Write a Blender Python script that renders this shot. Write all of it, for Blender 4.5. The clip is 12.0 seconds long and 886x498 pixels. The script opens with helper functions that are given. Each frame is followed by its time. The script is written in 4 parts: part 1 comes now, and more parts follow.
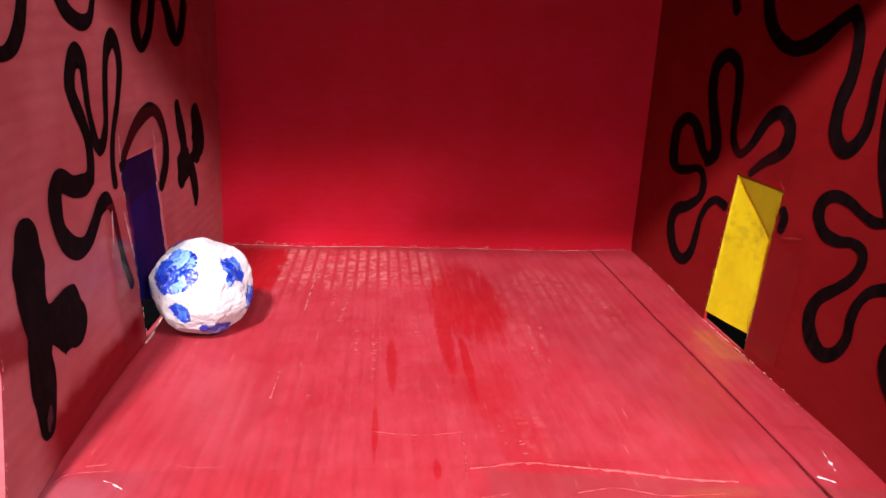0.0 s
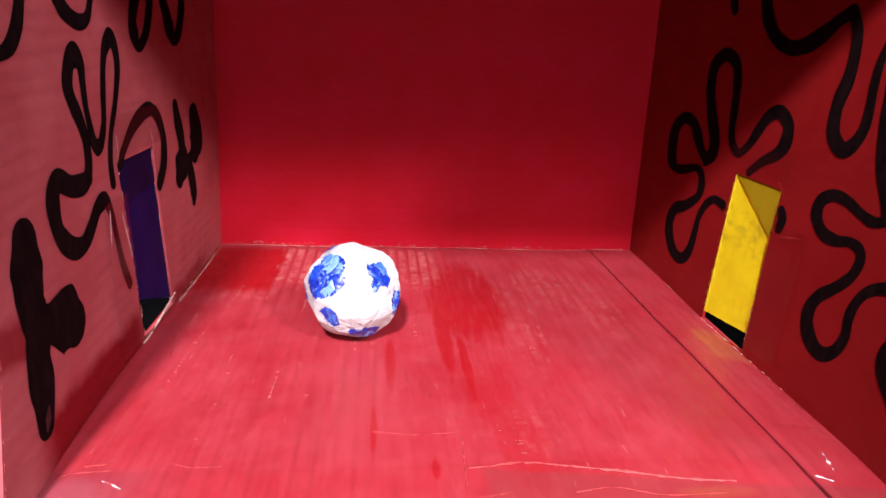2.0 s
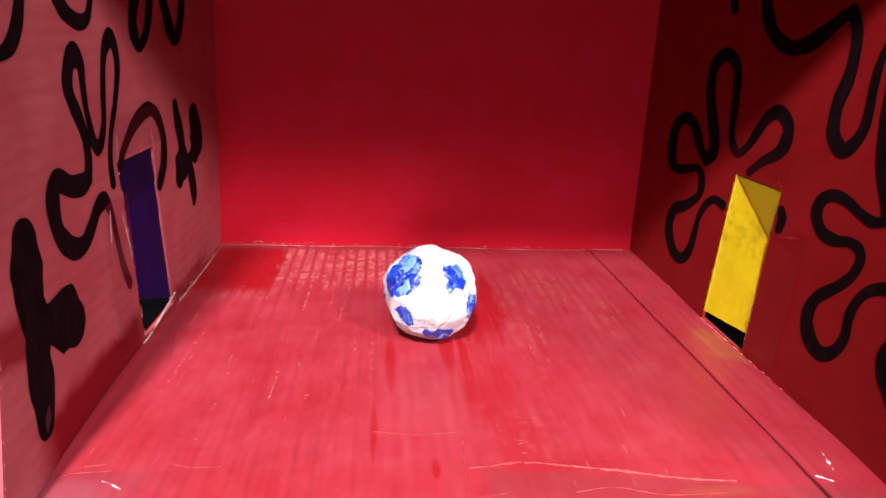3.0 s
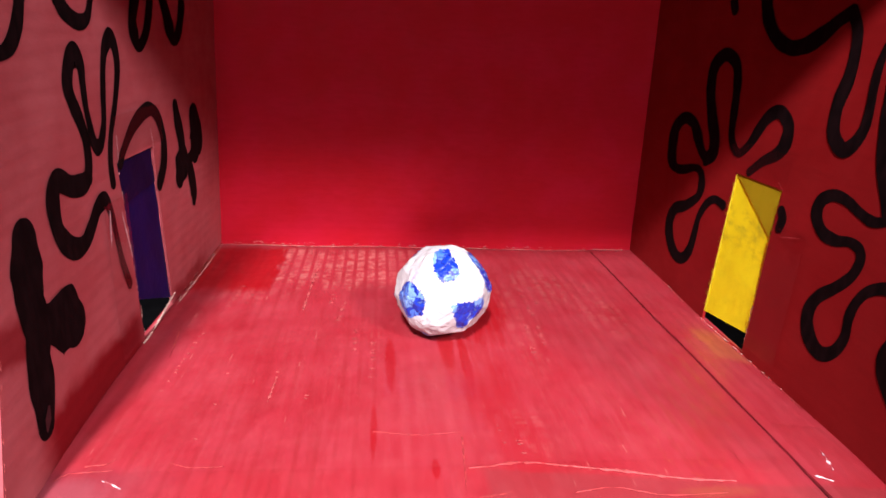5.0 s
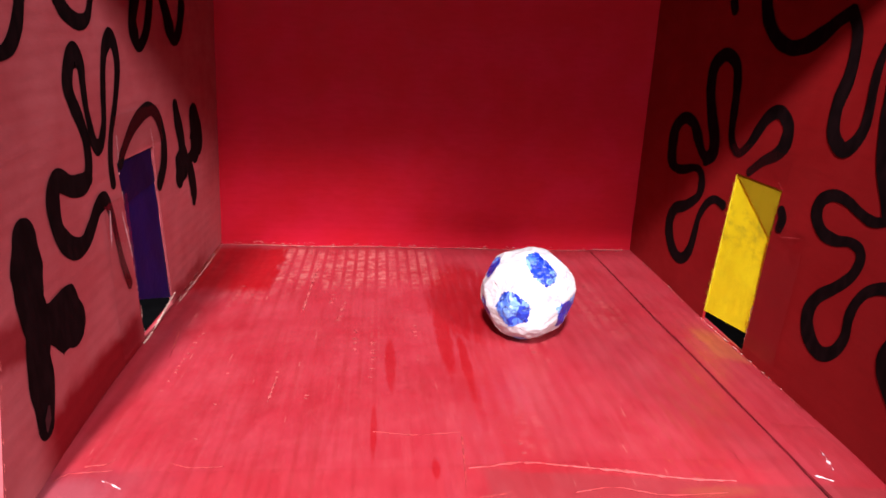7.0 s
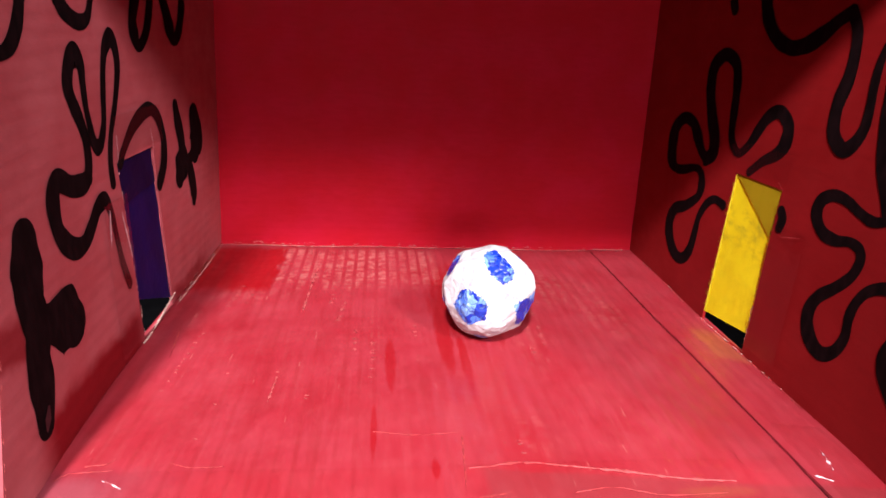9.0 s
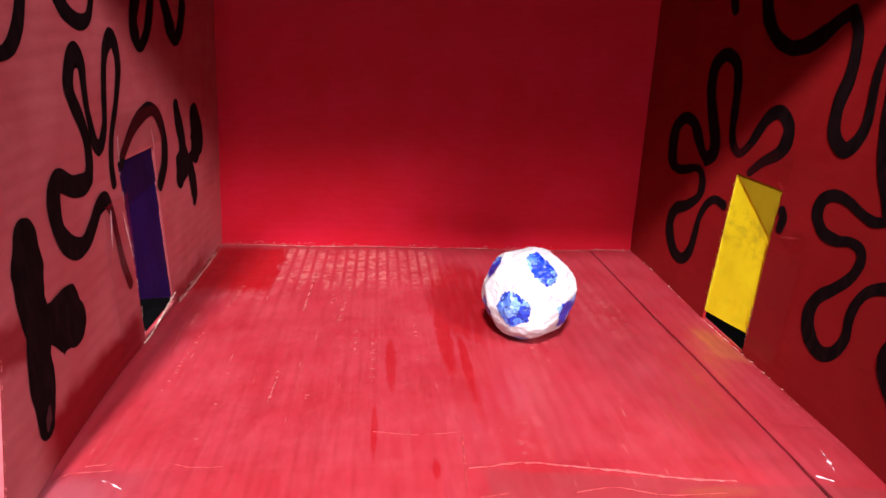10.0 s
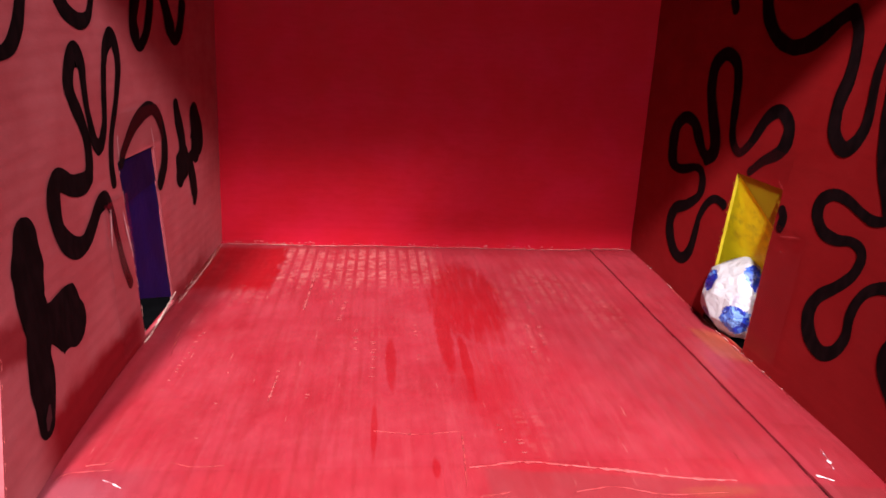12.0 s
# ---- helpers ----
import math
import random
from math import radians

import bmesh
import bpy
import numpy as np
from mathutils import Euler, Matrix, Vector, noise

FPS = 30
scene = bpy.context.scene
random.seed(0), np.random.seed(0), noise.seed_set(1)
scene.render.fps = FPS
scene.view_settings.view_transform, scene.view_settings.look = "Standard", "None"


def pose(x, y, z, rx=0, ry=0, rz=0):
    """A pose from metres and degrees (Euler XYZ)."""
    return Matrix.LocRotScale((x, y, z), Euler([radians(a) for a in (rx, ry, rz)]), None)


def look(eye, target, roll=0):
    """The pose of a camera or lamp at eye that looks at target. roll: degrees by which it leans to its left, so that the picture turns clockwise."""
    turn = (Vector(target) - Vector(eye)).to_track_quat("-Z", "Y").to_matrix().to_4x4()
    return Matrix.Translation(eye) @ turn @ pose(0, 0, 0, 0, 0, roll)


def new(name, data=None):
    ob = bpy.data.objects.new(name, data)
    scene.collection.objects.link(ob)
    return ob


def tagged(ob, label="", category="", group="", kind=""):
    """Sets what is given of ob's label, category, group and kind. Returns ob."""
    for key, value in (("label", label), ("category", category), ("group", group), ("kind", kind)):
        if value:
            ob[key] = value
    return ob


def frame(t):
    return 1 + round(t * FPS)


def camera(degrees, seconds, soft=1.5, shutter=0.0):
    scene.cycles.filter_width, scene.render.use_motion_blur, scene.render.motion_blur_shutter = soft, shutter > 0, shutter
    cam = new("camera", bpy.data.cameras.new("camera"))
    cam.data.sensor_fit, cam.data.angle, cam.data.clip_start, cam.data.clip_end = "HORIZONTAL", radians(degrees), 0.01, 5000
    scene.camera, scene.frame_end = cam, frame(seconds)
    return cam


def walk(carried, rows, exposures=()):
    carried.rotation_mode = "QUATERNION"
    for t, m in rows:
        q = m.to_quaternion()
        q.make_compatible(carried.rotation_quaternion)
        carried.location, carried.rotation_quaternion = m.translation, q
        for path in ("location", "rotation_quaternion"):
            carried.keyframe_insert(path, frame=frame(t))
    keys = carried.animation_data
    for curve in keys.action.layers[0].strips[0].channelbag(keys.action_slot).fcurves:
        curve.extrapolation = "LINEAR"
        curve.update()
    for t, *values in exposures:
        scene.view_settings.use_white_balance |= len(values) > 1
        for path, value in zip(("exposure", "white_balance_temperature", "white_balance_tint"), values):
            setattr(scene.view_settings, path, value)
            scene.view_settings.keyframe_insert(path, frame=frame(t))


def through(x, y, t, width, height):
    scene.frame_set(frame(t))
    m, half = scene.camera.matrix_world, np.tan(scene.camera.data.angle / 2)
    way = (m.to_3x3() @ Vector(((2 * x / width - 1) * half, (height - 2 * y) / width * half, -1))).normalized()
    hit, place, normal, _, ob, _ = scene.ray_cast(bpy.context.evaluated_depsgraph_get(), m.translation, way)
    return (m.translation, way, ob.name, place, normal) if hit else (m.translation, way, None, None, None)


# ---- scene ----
# A stop-motion set: the inside of a cardboard box painted red, with a small doorway in each side wall.
# x runs across the box, y into it (the back wall stands at y = 0), z up.
W, DEPTH, HIGH = 0.36, 0.312, 0.272

cam = camera(73.5, 12.0, soft=1.6)


def eye_pose(yaw=0.0, pitch=0.0):
    way = Matrix.Rotation(radians(-6.779 - yaw), 4, "Z") @ Matrix.Rotation(radians(90 - 19.292 - pitch), 4, "X")
    return Matrix.Translation((0.1300, -0.4947, 0.1720)) @ way @ Matrix.Rotation(radians(3.300), 4, "Z")


# the camera stands still but for tiny knocks between the exposures
walk(cam, [(0.0, eye_pose(-0.15, -0.03)), (0.33, eye_pose(-0.08, -0.03)), (0.53, eye_pose(-0.08, -0.03)), (0.87, eye_pose()), (1.2, eye_pose()),
           (1.4, eye_pose(-0.11, 0.08)), (1.73, eye_pose(-0.08, 0.06)), (1.9, eye_pose()), (9.7, eye_pose()),
           (10.0, eye_pose(-0.05)), (11.0, eye_pose(-0.07, 0.0)), (11.5, eye_pose(-0.07, 0.04)), (12.0, eye_pose(-0.05, 0.06))])

# ---- light: a dim room with two ceiling lamps in front of the box, one each side of it; two unseen fills added for the back wall, a softer one and a weak low one far behind the camera ----
world = bpy.data.worlds.new("room_gloom")
scene.world = world
world.use_nodes = True
world.node_tree.nodes["Background"].inputs[0].default_value = (0.75, 0.8, 1.0, 1)
world.node_tree.nodes["Background"].inputs[1].default_value = 0.006


def area_lamp(name, place, aim, size, watts, colour, tall=0.0):
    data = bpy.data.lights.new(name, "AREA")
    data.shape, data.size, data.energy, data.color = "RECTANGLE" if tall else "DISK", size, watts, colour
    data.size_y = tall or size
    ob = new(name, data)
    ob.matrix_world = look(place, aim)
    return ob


area_lamp("front_lamp", (-0.115, -1.40, 1.28), (0.18, -0.15, 0.05), 0.15, 87, (1.0, 0.915, 0.92))
area_lamp("side_lamp", (1.07, -1.60, 1.21), (0.15, -0.10, 0.06), 0.28, 47, (1.0, 0.90, 0.90))
# added fills with no lamp of the room behind them: they brighten the back wall
area_lamp("back_wall_fill", (0.30, -1.60, 1.16), (0.18, 0.0, 0.05), 0.45, 16, (1.0, 0.87, 0.94))
area_lamp("low_fill", (0.06, -2.60, 0.50), (0.18, 0.0, 0.12), 0.40, 16, (1.0, 0.90, 0.88))
scene.view_settings.exposure = 0.0


# ---- materials ----
class Nodes:
    """A short way to write node trees."""

    def __init__(self, name):
        self.material = bpy.data.materials.new(name)
        self.material.use_nodes = True
        self.tree = self.material.node_tree
        self.shader = self.tree.nodes["Principled BSDF"]
        self.out = self.tree.nodes["Material Output"]

    def put(self, socket, value):
        if isinstance(value, bpy.types.NodeSocket):
            self.tree.links.new(value, socket)
        elif socket.type == "RGBA" and len(value) == 3:
            socket.default_value = (*value, 1)
        else:
            socket.default_value = value

    def coords(self, scale=(1, 1, 1)):
        at = self.tree.nodes.new("ShaderNodeTexCoord").outputs["Object"]
        m = self.tree.nodes.new("ShaderNodeMapping")
        m.inputs["Scale"].default_value = scale
        self.put(m.inputs["Vector"], at)
        return m.outputs[0]

    def noise(self, size, detail=4, stretch=(1, 1, 1), rough=0.6, twist=0.0):
        n = self.tree.nodes.new("ShaderNodeTexNoise")
        self.put(n.inputs["Vector"], self.coords(stretch))
        n.inputs["Scale"].default_value, n.inputs["Detail"].default_value = 1 / size, detail
        n.inputs["Roughness"].default_value, n.inputs["Distortion"].default_value = rough, twist
        return n.outputs[0]

    def math(self, op, a, b=0.0, c=0.0):
        n = self.tree.nodes.new("ShaderNodeMath")
        n.operation = op
        for socket, value in zip(n.inputs, (a, b, c)):
            self.put(socket, value)
        return n.outputs[0]

    def span(self, value, a, b, lo=0.0, hi=1.0):
        n = self.tree.nodes.new("ShaderNodeMapRange")
        n.interpolation_type = "SMOOTHSTEP"
        for socket, v in zip(n.inputs, (value, a, b, lo, hi)):
            self.put(socket, v)
        return n.outputs[0]

    def mix(self, factor, a, b):
        n = self.tree.nodes.new("ShaderNodeMix")
        n.data_type = "RGBA"
        for socket, v in ((n.inputs[0], factor), (n.inputs[6], a), (n.inputs[7], b)):
            self.put(socket, v)
        return n.outputs[2]

    def axis(self, k):
        n = self.tree.nodes.new("ShaderNodeSeparateXYZ")
        self.put(n.inputs[0], self.coords())
        return n.outputs[k]

    def patch(self, x, y, rx, ry, soft=0.4, grain=0.012):
        """1 inside an ellipse on the floor, 0 outside, ragged by noise."""
        dx = self.math("DIVIDE", self.math("SUBTRACT", self.axis(0), x), rx)
        dy = self.math("DIVIDE", self.math("SUBTRACT", self.axis(1), y), ry)
        d = self.math("ADD", self.math("MULTIPLY", dx, dx), self.math("MULTIPLY", dy, dy))
        d = self.math("ADD", d, self.math("MULTIPLY", self.math("SUBTRACT", self.noise(grain, 4, (2.2, 0.5, 1)), 0.5), 1.6))
        return self.span(d, 1 + soft, 1 - soft)

    def bump(self, height, metres, strength=1.0, normal=None):
        n = self.tree.nodes.new("ShaderNodeBump")
        n.inputs["Strength"].default_value, n.inputs["Distance"].default_value = strength, metres
        self.put(n.inputs["Height"], height)
        if normal:
            self.put(n.inputs["Normal"], normal)
        return n.outputs[0]

    def finish(self, colour, rough, normal=None, specular=0.5, metal=0.0, dust=0.0):
        self.put(self.shader.inputs["Base Color"], colour)
        self.put(self.shader.inputs["Roughness"], rough)
        self.put(self.shader.inputs["Specular IOR Level"], specular)
        self.put(self.shader.inputs["Metallic"], metal)
        self.put(self.shader.inputs["Sheen Weight"], dust)
        self.put(self.shader.inputs["Sheen Roughness"], 0.5)
        if normal:
            self.put(self.shader.inputs["Normal"], normal)
        return self.material


def plain(name, colour, rough, vary=0.15, size=0.006, relief=0.0001, gloss=0.2):
    n = Nodes(name)
    dark = tuple(c * (1 - vary) for c in colour)
    light = tuple(min(c * (1 + vary), 1) for c in colour)
    grain = n.noise(size, 5)
    return n.finish(n.mix(n.span(grain, 0.3, 0.7), dark, light), rough, n.bump(grain, relief), gloss)


RIB, RIB_START = 0.0084, 0.0569  # the floor board's ribs: their pitch, and where one begins
RED, RED_DEEP, RED_PALE = (0.262, 0.0150, 0.0255), (0.195, 0.0045, 0.009), (0.295, 0.029, 0.045)


def flute_wave(n, axis, pitch=0.00725, start=0.0):
    """The ribs of the corrugated board that show through its paper: 0 to 1 across each rib."""
    return n.math("MULTIPLY_ADD", n.math("SINE", n.math("MULTIPLY", n.math("SUBTRACT", n.axis(axis), start), 2 * math.pi / pitch)), 0.5, 0.5)


def red_board(name, axis, brush, relief, rough, main=RED, pale=RED_PALE, specular=0.5, dust=0.0, band=False):
    n = Nodes(name)
    blotch = n.span(n.noise(0.045, 5), 0.35, 0.7)
    streak = n.span(n.noise(0.004, 4, brush), 0.3, 0.75)
    colour = n.mix(blotch, main, pale)
    colour = n.mix(n.math("MULTIPLY", streak, 0.3), colour, tuple(0.75 * c for c in main))
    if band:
        # darker red along the foot of the wall, and a small smear above it
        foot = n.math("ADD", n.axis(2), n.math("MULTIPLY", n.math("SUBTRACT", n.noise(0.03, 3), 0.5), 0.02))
        deep_tone = n.math("MULTIPLY", n.span(foot, 0.026, 0.015), n.span(n.axis(1), -0.165, -0.185))
        deep_tone = n.math("MULTIPLY", deep_tone, n.span(n.axis(1), -0.296, -0.274, 0.0, 0.97))
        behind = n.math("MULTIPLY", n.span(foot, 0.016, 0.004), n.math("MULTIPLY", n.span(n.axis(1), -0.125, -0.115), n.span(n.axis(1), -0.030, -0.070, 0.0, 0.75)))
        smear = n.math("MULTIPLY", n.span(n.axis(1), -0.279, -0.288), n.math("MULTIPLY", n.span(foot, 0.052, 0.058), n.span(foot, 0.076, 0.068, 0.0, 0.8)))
        deep_tone = n.math("MAXIMUM", deep_tone, n.math("MAXIMUM", behind, smear))
        colour = n.mix(deep_tone, colour, (0.165, 0.0035, 0.007))
        dust, specular = n.math("MULTIPLY_ADD", deep_tone, -dust, dust), n.math("MULTIPLY_ADD", deep_tone, -0.8 * specular, specular)
    ribs = flute_wave(n, axis)
    fibre = n.noise(0.0011, 4)
    normal = n.bump(ribs, relief)
    normal = n.bump(streak, 0.00004, 1.0, normal)
    normal = n.bump(fibre, 0.00006, 1.0, normal)
    return n.finish(colour, n.span(n.noise(0.02, 4), 0.3, 0.7, rough - 0.06, rough + 0.1), normal, specular, dust=dust)


def red_floor(name):
    n = Nodes(name)
    ribs = flute_wave(n, 0, RIB, RIB_START)
    blotch = n.span(n.noise(0.05, 5), 0.35, 0.7)
    streak = n.span(n.noise(0.006, 4, (1.6, 0.22, 1)), 0.42, 0.7)
    colour = n.mix(blotch, RED, n.mix(0.6, RED, RED_PALE))
    colour = n.mix(n.math("MULTIPLY", streak, 0.20), colour, RED_DEEP)
    mottle = n.span(n.noise(0.028, 5, (1.5, 0.45, 1), 0.65, 0.6), 0.46, 0.66, 0.0, 0.32)
    colour = n.mix(mottle, colour, RED_DEEP)
    brushed = n.span(n.noise(0.012, 4, (3.0, 0.16, 1)), 0.52, 0.74, 0.0, 0.15)
    colour = n.mix(brushed, colour, (0.33, 0.055, 0.066))
    fine = n.span(n.noise(0.0022, 4, (1, 0.30, 1)), 0.52, 0.70, 0.0, 0.13)
    colour = n.mix(fine, colour, (0.32, 0.050, 0.056))
    # shade in the valleys between ribs, put into the colour in uneven patches
    valley_tone = n.span(n.noise(0.045, 3, (1, 0.4, 1)), 0.42, 0.66, 0.0, 0.38)
    left = n.span(n.axis(0), 0.20, 0.10, 0.35, 1.0)
    colour = n.mix(n.math("MULTIPLY", n.span(ribs, 0.35, 0.0), n.math("MULTIPLY", valley_tone, left)), colour, (0.20, 0.010, 0.014))
    # thick second coat: a broad brushed patch, short strokes and a square by the back corner
    wet = n.patch(0.194, -0.110, 0.026, 0.064)
    for x, y, rx, ry in ((0.190, -0.215, 0.014, 0.045), (0.198, -0.27, 0.012, 0.035)):
        wet = n.math("MAXIMUM", wet, n.math("MULTIPLY", n.patch(x, y, rx, ry, 0.8), 0.55))
    wet = n.math("MULTIPLY", wet, n.span(n.noise(0.008, 3, (2.4, 0.25, 1)), 0.20, 0.50))
    wet = n.math("MULTIPLY", wet, 0.72)
    for x, y, rx, ry, much in ((0.1725, -0.160, 0.0048, 0.055, 0.85), (0.182, -0.200, 0.0030, 0.036, 0.9), (0.139, -0.198, 0.0030, 0.028, 0.7),
                               (0.1302, -0.260, 0.0015, 0.020, 0.7), (0.157, -0.287, 0.0018, 0.006, 0.7), (0.208, -0.150, 0.003, 0.03, 0.5)):
        wet = n.math("MAXIMUM", wet, n.math("MULTIPLY", n.patch(x, y, rx, ry, 0.55, 0.005), much * 0.85))
    wander = n.math("MULTIPLY", n.math("SUBTRACT", n.noise(0.014, 4), 0.5), 0.014)
    across = n.math("ADD", n.axis(0), wander)
    along = n.math("ADD", n.axis(1), wander)
    square = n.math("MULTIPLY", n.span(across, 0.0570, 0.0535), n.span(along, -0.108, -0.088))
    wet = n.math("MAXIMUM", wet, n.math("MULTIPLY", square, n.math("MULTIPLY", n.span(along, -0.004, -0.016), 0.85)))
    colour = n.mix(wet, colour, (0.232, 0.0025, 0.005))
    # a duller lip of board in front of the long crease
    lip = n.math("ADD", n.axis(1), n.math("MULTIPLY", wander, 0.25))
    lip = n.math("MULTIPLY", n.span(lip, n.math("MULTIPLY_ADD", n.axis(0), -0.115, -0.2660), n.math("MULTIPLY_ADD", n.axis(0), -0.115, -0.2685)), n.span(n.axis(0), 0.176, 0.180))
    colour = n.mix(n.math("MULTIPLY", lip, 0.6), colour, (0.19, 0.022, 0.028))
    corner = n.math("MULTIPLY", n.span(n.math("ADD", n.axis(1), n.math("MULTIPLY", wander, 0.4)), -0.2800, -0.2900), n.span(n.math("ADD", n.axis(0), wander), 0.070, 0.010, 0.0, 0.55))
    colour = n.mix(corner, colour, (0.150, 0.024, 0.040))
    # pale lilac front corner: gloss of the clear tape put into the colour
    colour = n.mix(n.math("MULTIPLY", n.patch(0.008, -0.300, 0.022, 0.010, 0.8, 0.005), 0.3), colour, (0.26, 0.075, 0.10))
    # crests of the ribs rubbed bare towards the back
    ragged = n.math("ADD", n.axis(1), n.math("MULTIPLY", n.math("SUBTRACT", n.noise(0.010, 3, (1, 0.3, 1)), 0.5), 0.055))
    rubbed = n.math("MULTIPLY", n.math("MULTIPLY", n.span(across, 0.054, 0.058), n.span(across, 0.188, 0.166)), n.math("MULTIPLY", n.span(ragged, -0.098, -0.074), n.span(n.axis(1), -0.006, -0.013)))
    for x, y, rx, ry, much in ((0.255, -0.085, 0.020, 0.035, 0.45), (0.285, -0.12, 0.016, 0.05, 0.3), (0.13, -0.17, 0.003, 0.06, 0.22), (0.222, -0.14, 0.010, 0.07, 0.2), (0.205, -0.262, 0.009, 0.020, 0.25), (0.05, -0.09, 0.03, 0.03, 0.25)):
        rubbed = n.math("MAXIMUM", rubbed, n.math("MULTIPLY", n.patch(x, y, rx, ry), much))
    broken = n.math("MULTIPLY", n.span(n.noise(0.0045, 3, (0.35, 1.5, 1)), 0.36, 0.52), n.span(n.noise(0.006, 3), 0.36, 0.60))
    bare = n.math("MULTIPLY", n.math("MULTIPLY", n.math("MULTIPLY", rubbed, n.math("SUBTRACT", 1.0, n.math("MULTIPLY", square, 0.9))), broken), n.span(ribs, 0.12, 0.40))
    scratch = n.span(n.noise(0.009, 2, (3.5, 0.35, 1), 0.5), 0.73, 0.77)
    bare = n.math("MAXIMUM", n.math("MULTIPLY", bare, n.span(n.noise(0.02, 3, (1, 0.5, 1)), 0.36, 0.62, 0.25, 0.68)), n.math("MULTIPLY", scratch, 0.35))
    colour = n.mix(bare, colour, (0.42, 0.13, 0.12))
    # yellow paint spilt by the doorway
    spilt = n.math("MULTIPLY", n.span(n.math("ADD", n.axis(0), n.math("MULTIPLY", wander, 0.3)), 0.3370, 0.3420), n.math("MULTIPLY", n.span(along, -0.150, -0.158), n.span(along, -0.200, -0.188)))
    spilt = n.math("MAXIMUM", spilt, n.math("MULTIPLY", n.patch(0.276, -0.305, 0.016, 0.003, 0.9), 0.5))
    colour = n.mix(n.math("MULTIPLY", spilt, 0.24), colour, (0.32, 0.15, 0.03))
    normal = n.bump(ribs, 0.00012)
    normal = n.bump(n.noise(0.03, 3), 0.0009, 1.0, normal)
    normal = n.bump(n.noise(0.0012, 4), 0.00007, 1.0, normal)
    rough = n.math("SUBTRACT", n.span(n.noise(0.02, 4), 0.3, 0.7, 0.40, 0.56), n.math("MULTIPLY", wet, 0.12))
    return n.finish(colour, rough, normal, n.math("MULTIPLY_ADD", wet, -0.25, 0.62), dust=0.0)


def marker_ink(name):
    n = Nodes(name)
    grain = n.noise(0.004, 4, (1, 1, 0.4))
    return n.finish(n.mix(n.span(grain, 0.35, 0.7), (0.003, 0.0014, 0.0018), (0.009, 0.0036, 0.0045)), 0.8, n.bump(grain, 0.00005), 0.04)


def clear_tape(name):
    n = Nodes(name)
    tree = n.tree
    clear = tree.nodes.new("ShaderNodeBsdfTransparent")
    clear.inputs[0].default_value = (0.97, 0.96, 0.95, 1)
    shine = tree.nodes.new("ShaderNodeBsdfGlossy")
    shine.inputs["Roughness"].default_value = 0.08
    wrinkle = n.bump(n.noise(0.016, 3, (1, 1, 0.6)), 0.0005)
    wrinkle = n.bump(n.noise(0.003, 2), 0.00008, 1.0, wrinkle)
    fresnel = tree.nodes.new("ShaderNodeFresnel")
    fresnel.inputs[0].default_value = 1.45
    both = tree.nodes.new("ShaderNodeMixShader")
    for a, b in ((wrinkle, shine.inputs["Normal"]), (fresnel.outputs[0], both.inputs[0]), (clear.outputs[0], both.inputs[1]),
                 (shine.outputs[0], both.inputs[2]), (both.outputs[0], n.out.inputs[0])):
        tree.links.new(a, b)
    tree.nodes.remove(n.shader)
    return n.material


def thin_film(name, light, dark, through, rough, stain=None):
    """Painted paper: some light passes through it."""
    n = Nodes(name)
    tree = n.tree
    colour = n.mix(n.span(n.noise(0.02, 5, (1, 1, 0.7)), 0.35, 0.7), light, dark)
    if stain:
        # brush marks where the coat is thin, thickest in a belt across the middle
        belt = n.math("MULTIPLY", n.span(n.axis(2), -0.055, -0.040), n.span(n.axis(2), -0.016, -0.026))
        thin = n.math("MULTIPLY", n.span(n.noise(0.013, 3, (1, 1, 1.6)), 0.42, 0.74), n.math("MULTIPLY_ADD", belt, 0.42, 0.10))
        colour = n.mix(thin, colour, stain)
    n.finish(colour, rough, n.bump(n.noise(0.014, 4), 0.0006), 0.12)
    glow = tree.nodes.new("ShaderNodeBsdfTranslucent")
    n.put(glow.inputs[0], colour)
    both = tree.nodes.new("ShaderNodeMixShader")
    both.inputs[0].default_value = through
    tree.links.new(n.shader.outputs[0], both.inputs[1])
    tree.links.new(glow.outputs[0], both.inputs[2])
    tree.links.new(both.outputs[0], n.out.inputs[0])
    return n.material


# the blue patches of the ball: the middle (a direction), and how far the paint reaches from it, turning anticlockwise from the east
SPOTS = []


def spot(middle, *reach):
    SPOTS.append((Vector(middle).normalized(), reach))


spot((0.03, -0.59, 0.81), 0.30, 0.27, 0.27, 0.28, 0.45, 0.46, 0.37, 0.30, 0.25, 0.23, 0.25, 0.27, 0.39, 0.39, 0.41, 0.38)
spot((-0.57, -0.82, -0.02), 0.39, 0.40, 0.36, 0.32, 0.36, 0.39, 0.38, 0.38, 0.37, 0.40, 0.36, 0.40, 0.44, 0.39, 0.41, 0.41)
spot((0.71, -0.69, -0.12), 0.42, 0.45, 0.45, 0.31, 0.26, 0.28, 0.40, 0.51, 0.40, 0.32, 0.33, 0.44, 0.44, 0.22, 0.27, 0.40)
spot((0.78, 0.15, 0.61), 0.45, 0.39, 0.39, 0.46, 0.50, 0.50, 0.46, 0.38, 0.44, 0.52, 0.54, 0.52, 0.48, 0.43, 0.43, 0.46)
spot((-0.03, 0.84, 0.55), 0.28, 0.32, 0.44, 0.40, 0.33, 0.38, 0.30, 0.20, 0.20, 0.29, 0.36, 0.18, 0.16, 0.26, 0.29, 0.34)
spot((0.90, 0.40, -0.19), 0.18, 0.17, 0.19, 0.19, 0.21, 0.23, 0.24, 0.25, 0.18, 0.16, 0.17, 0.19, 0.23, 0.25, 0.22, 0.21)
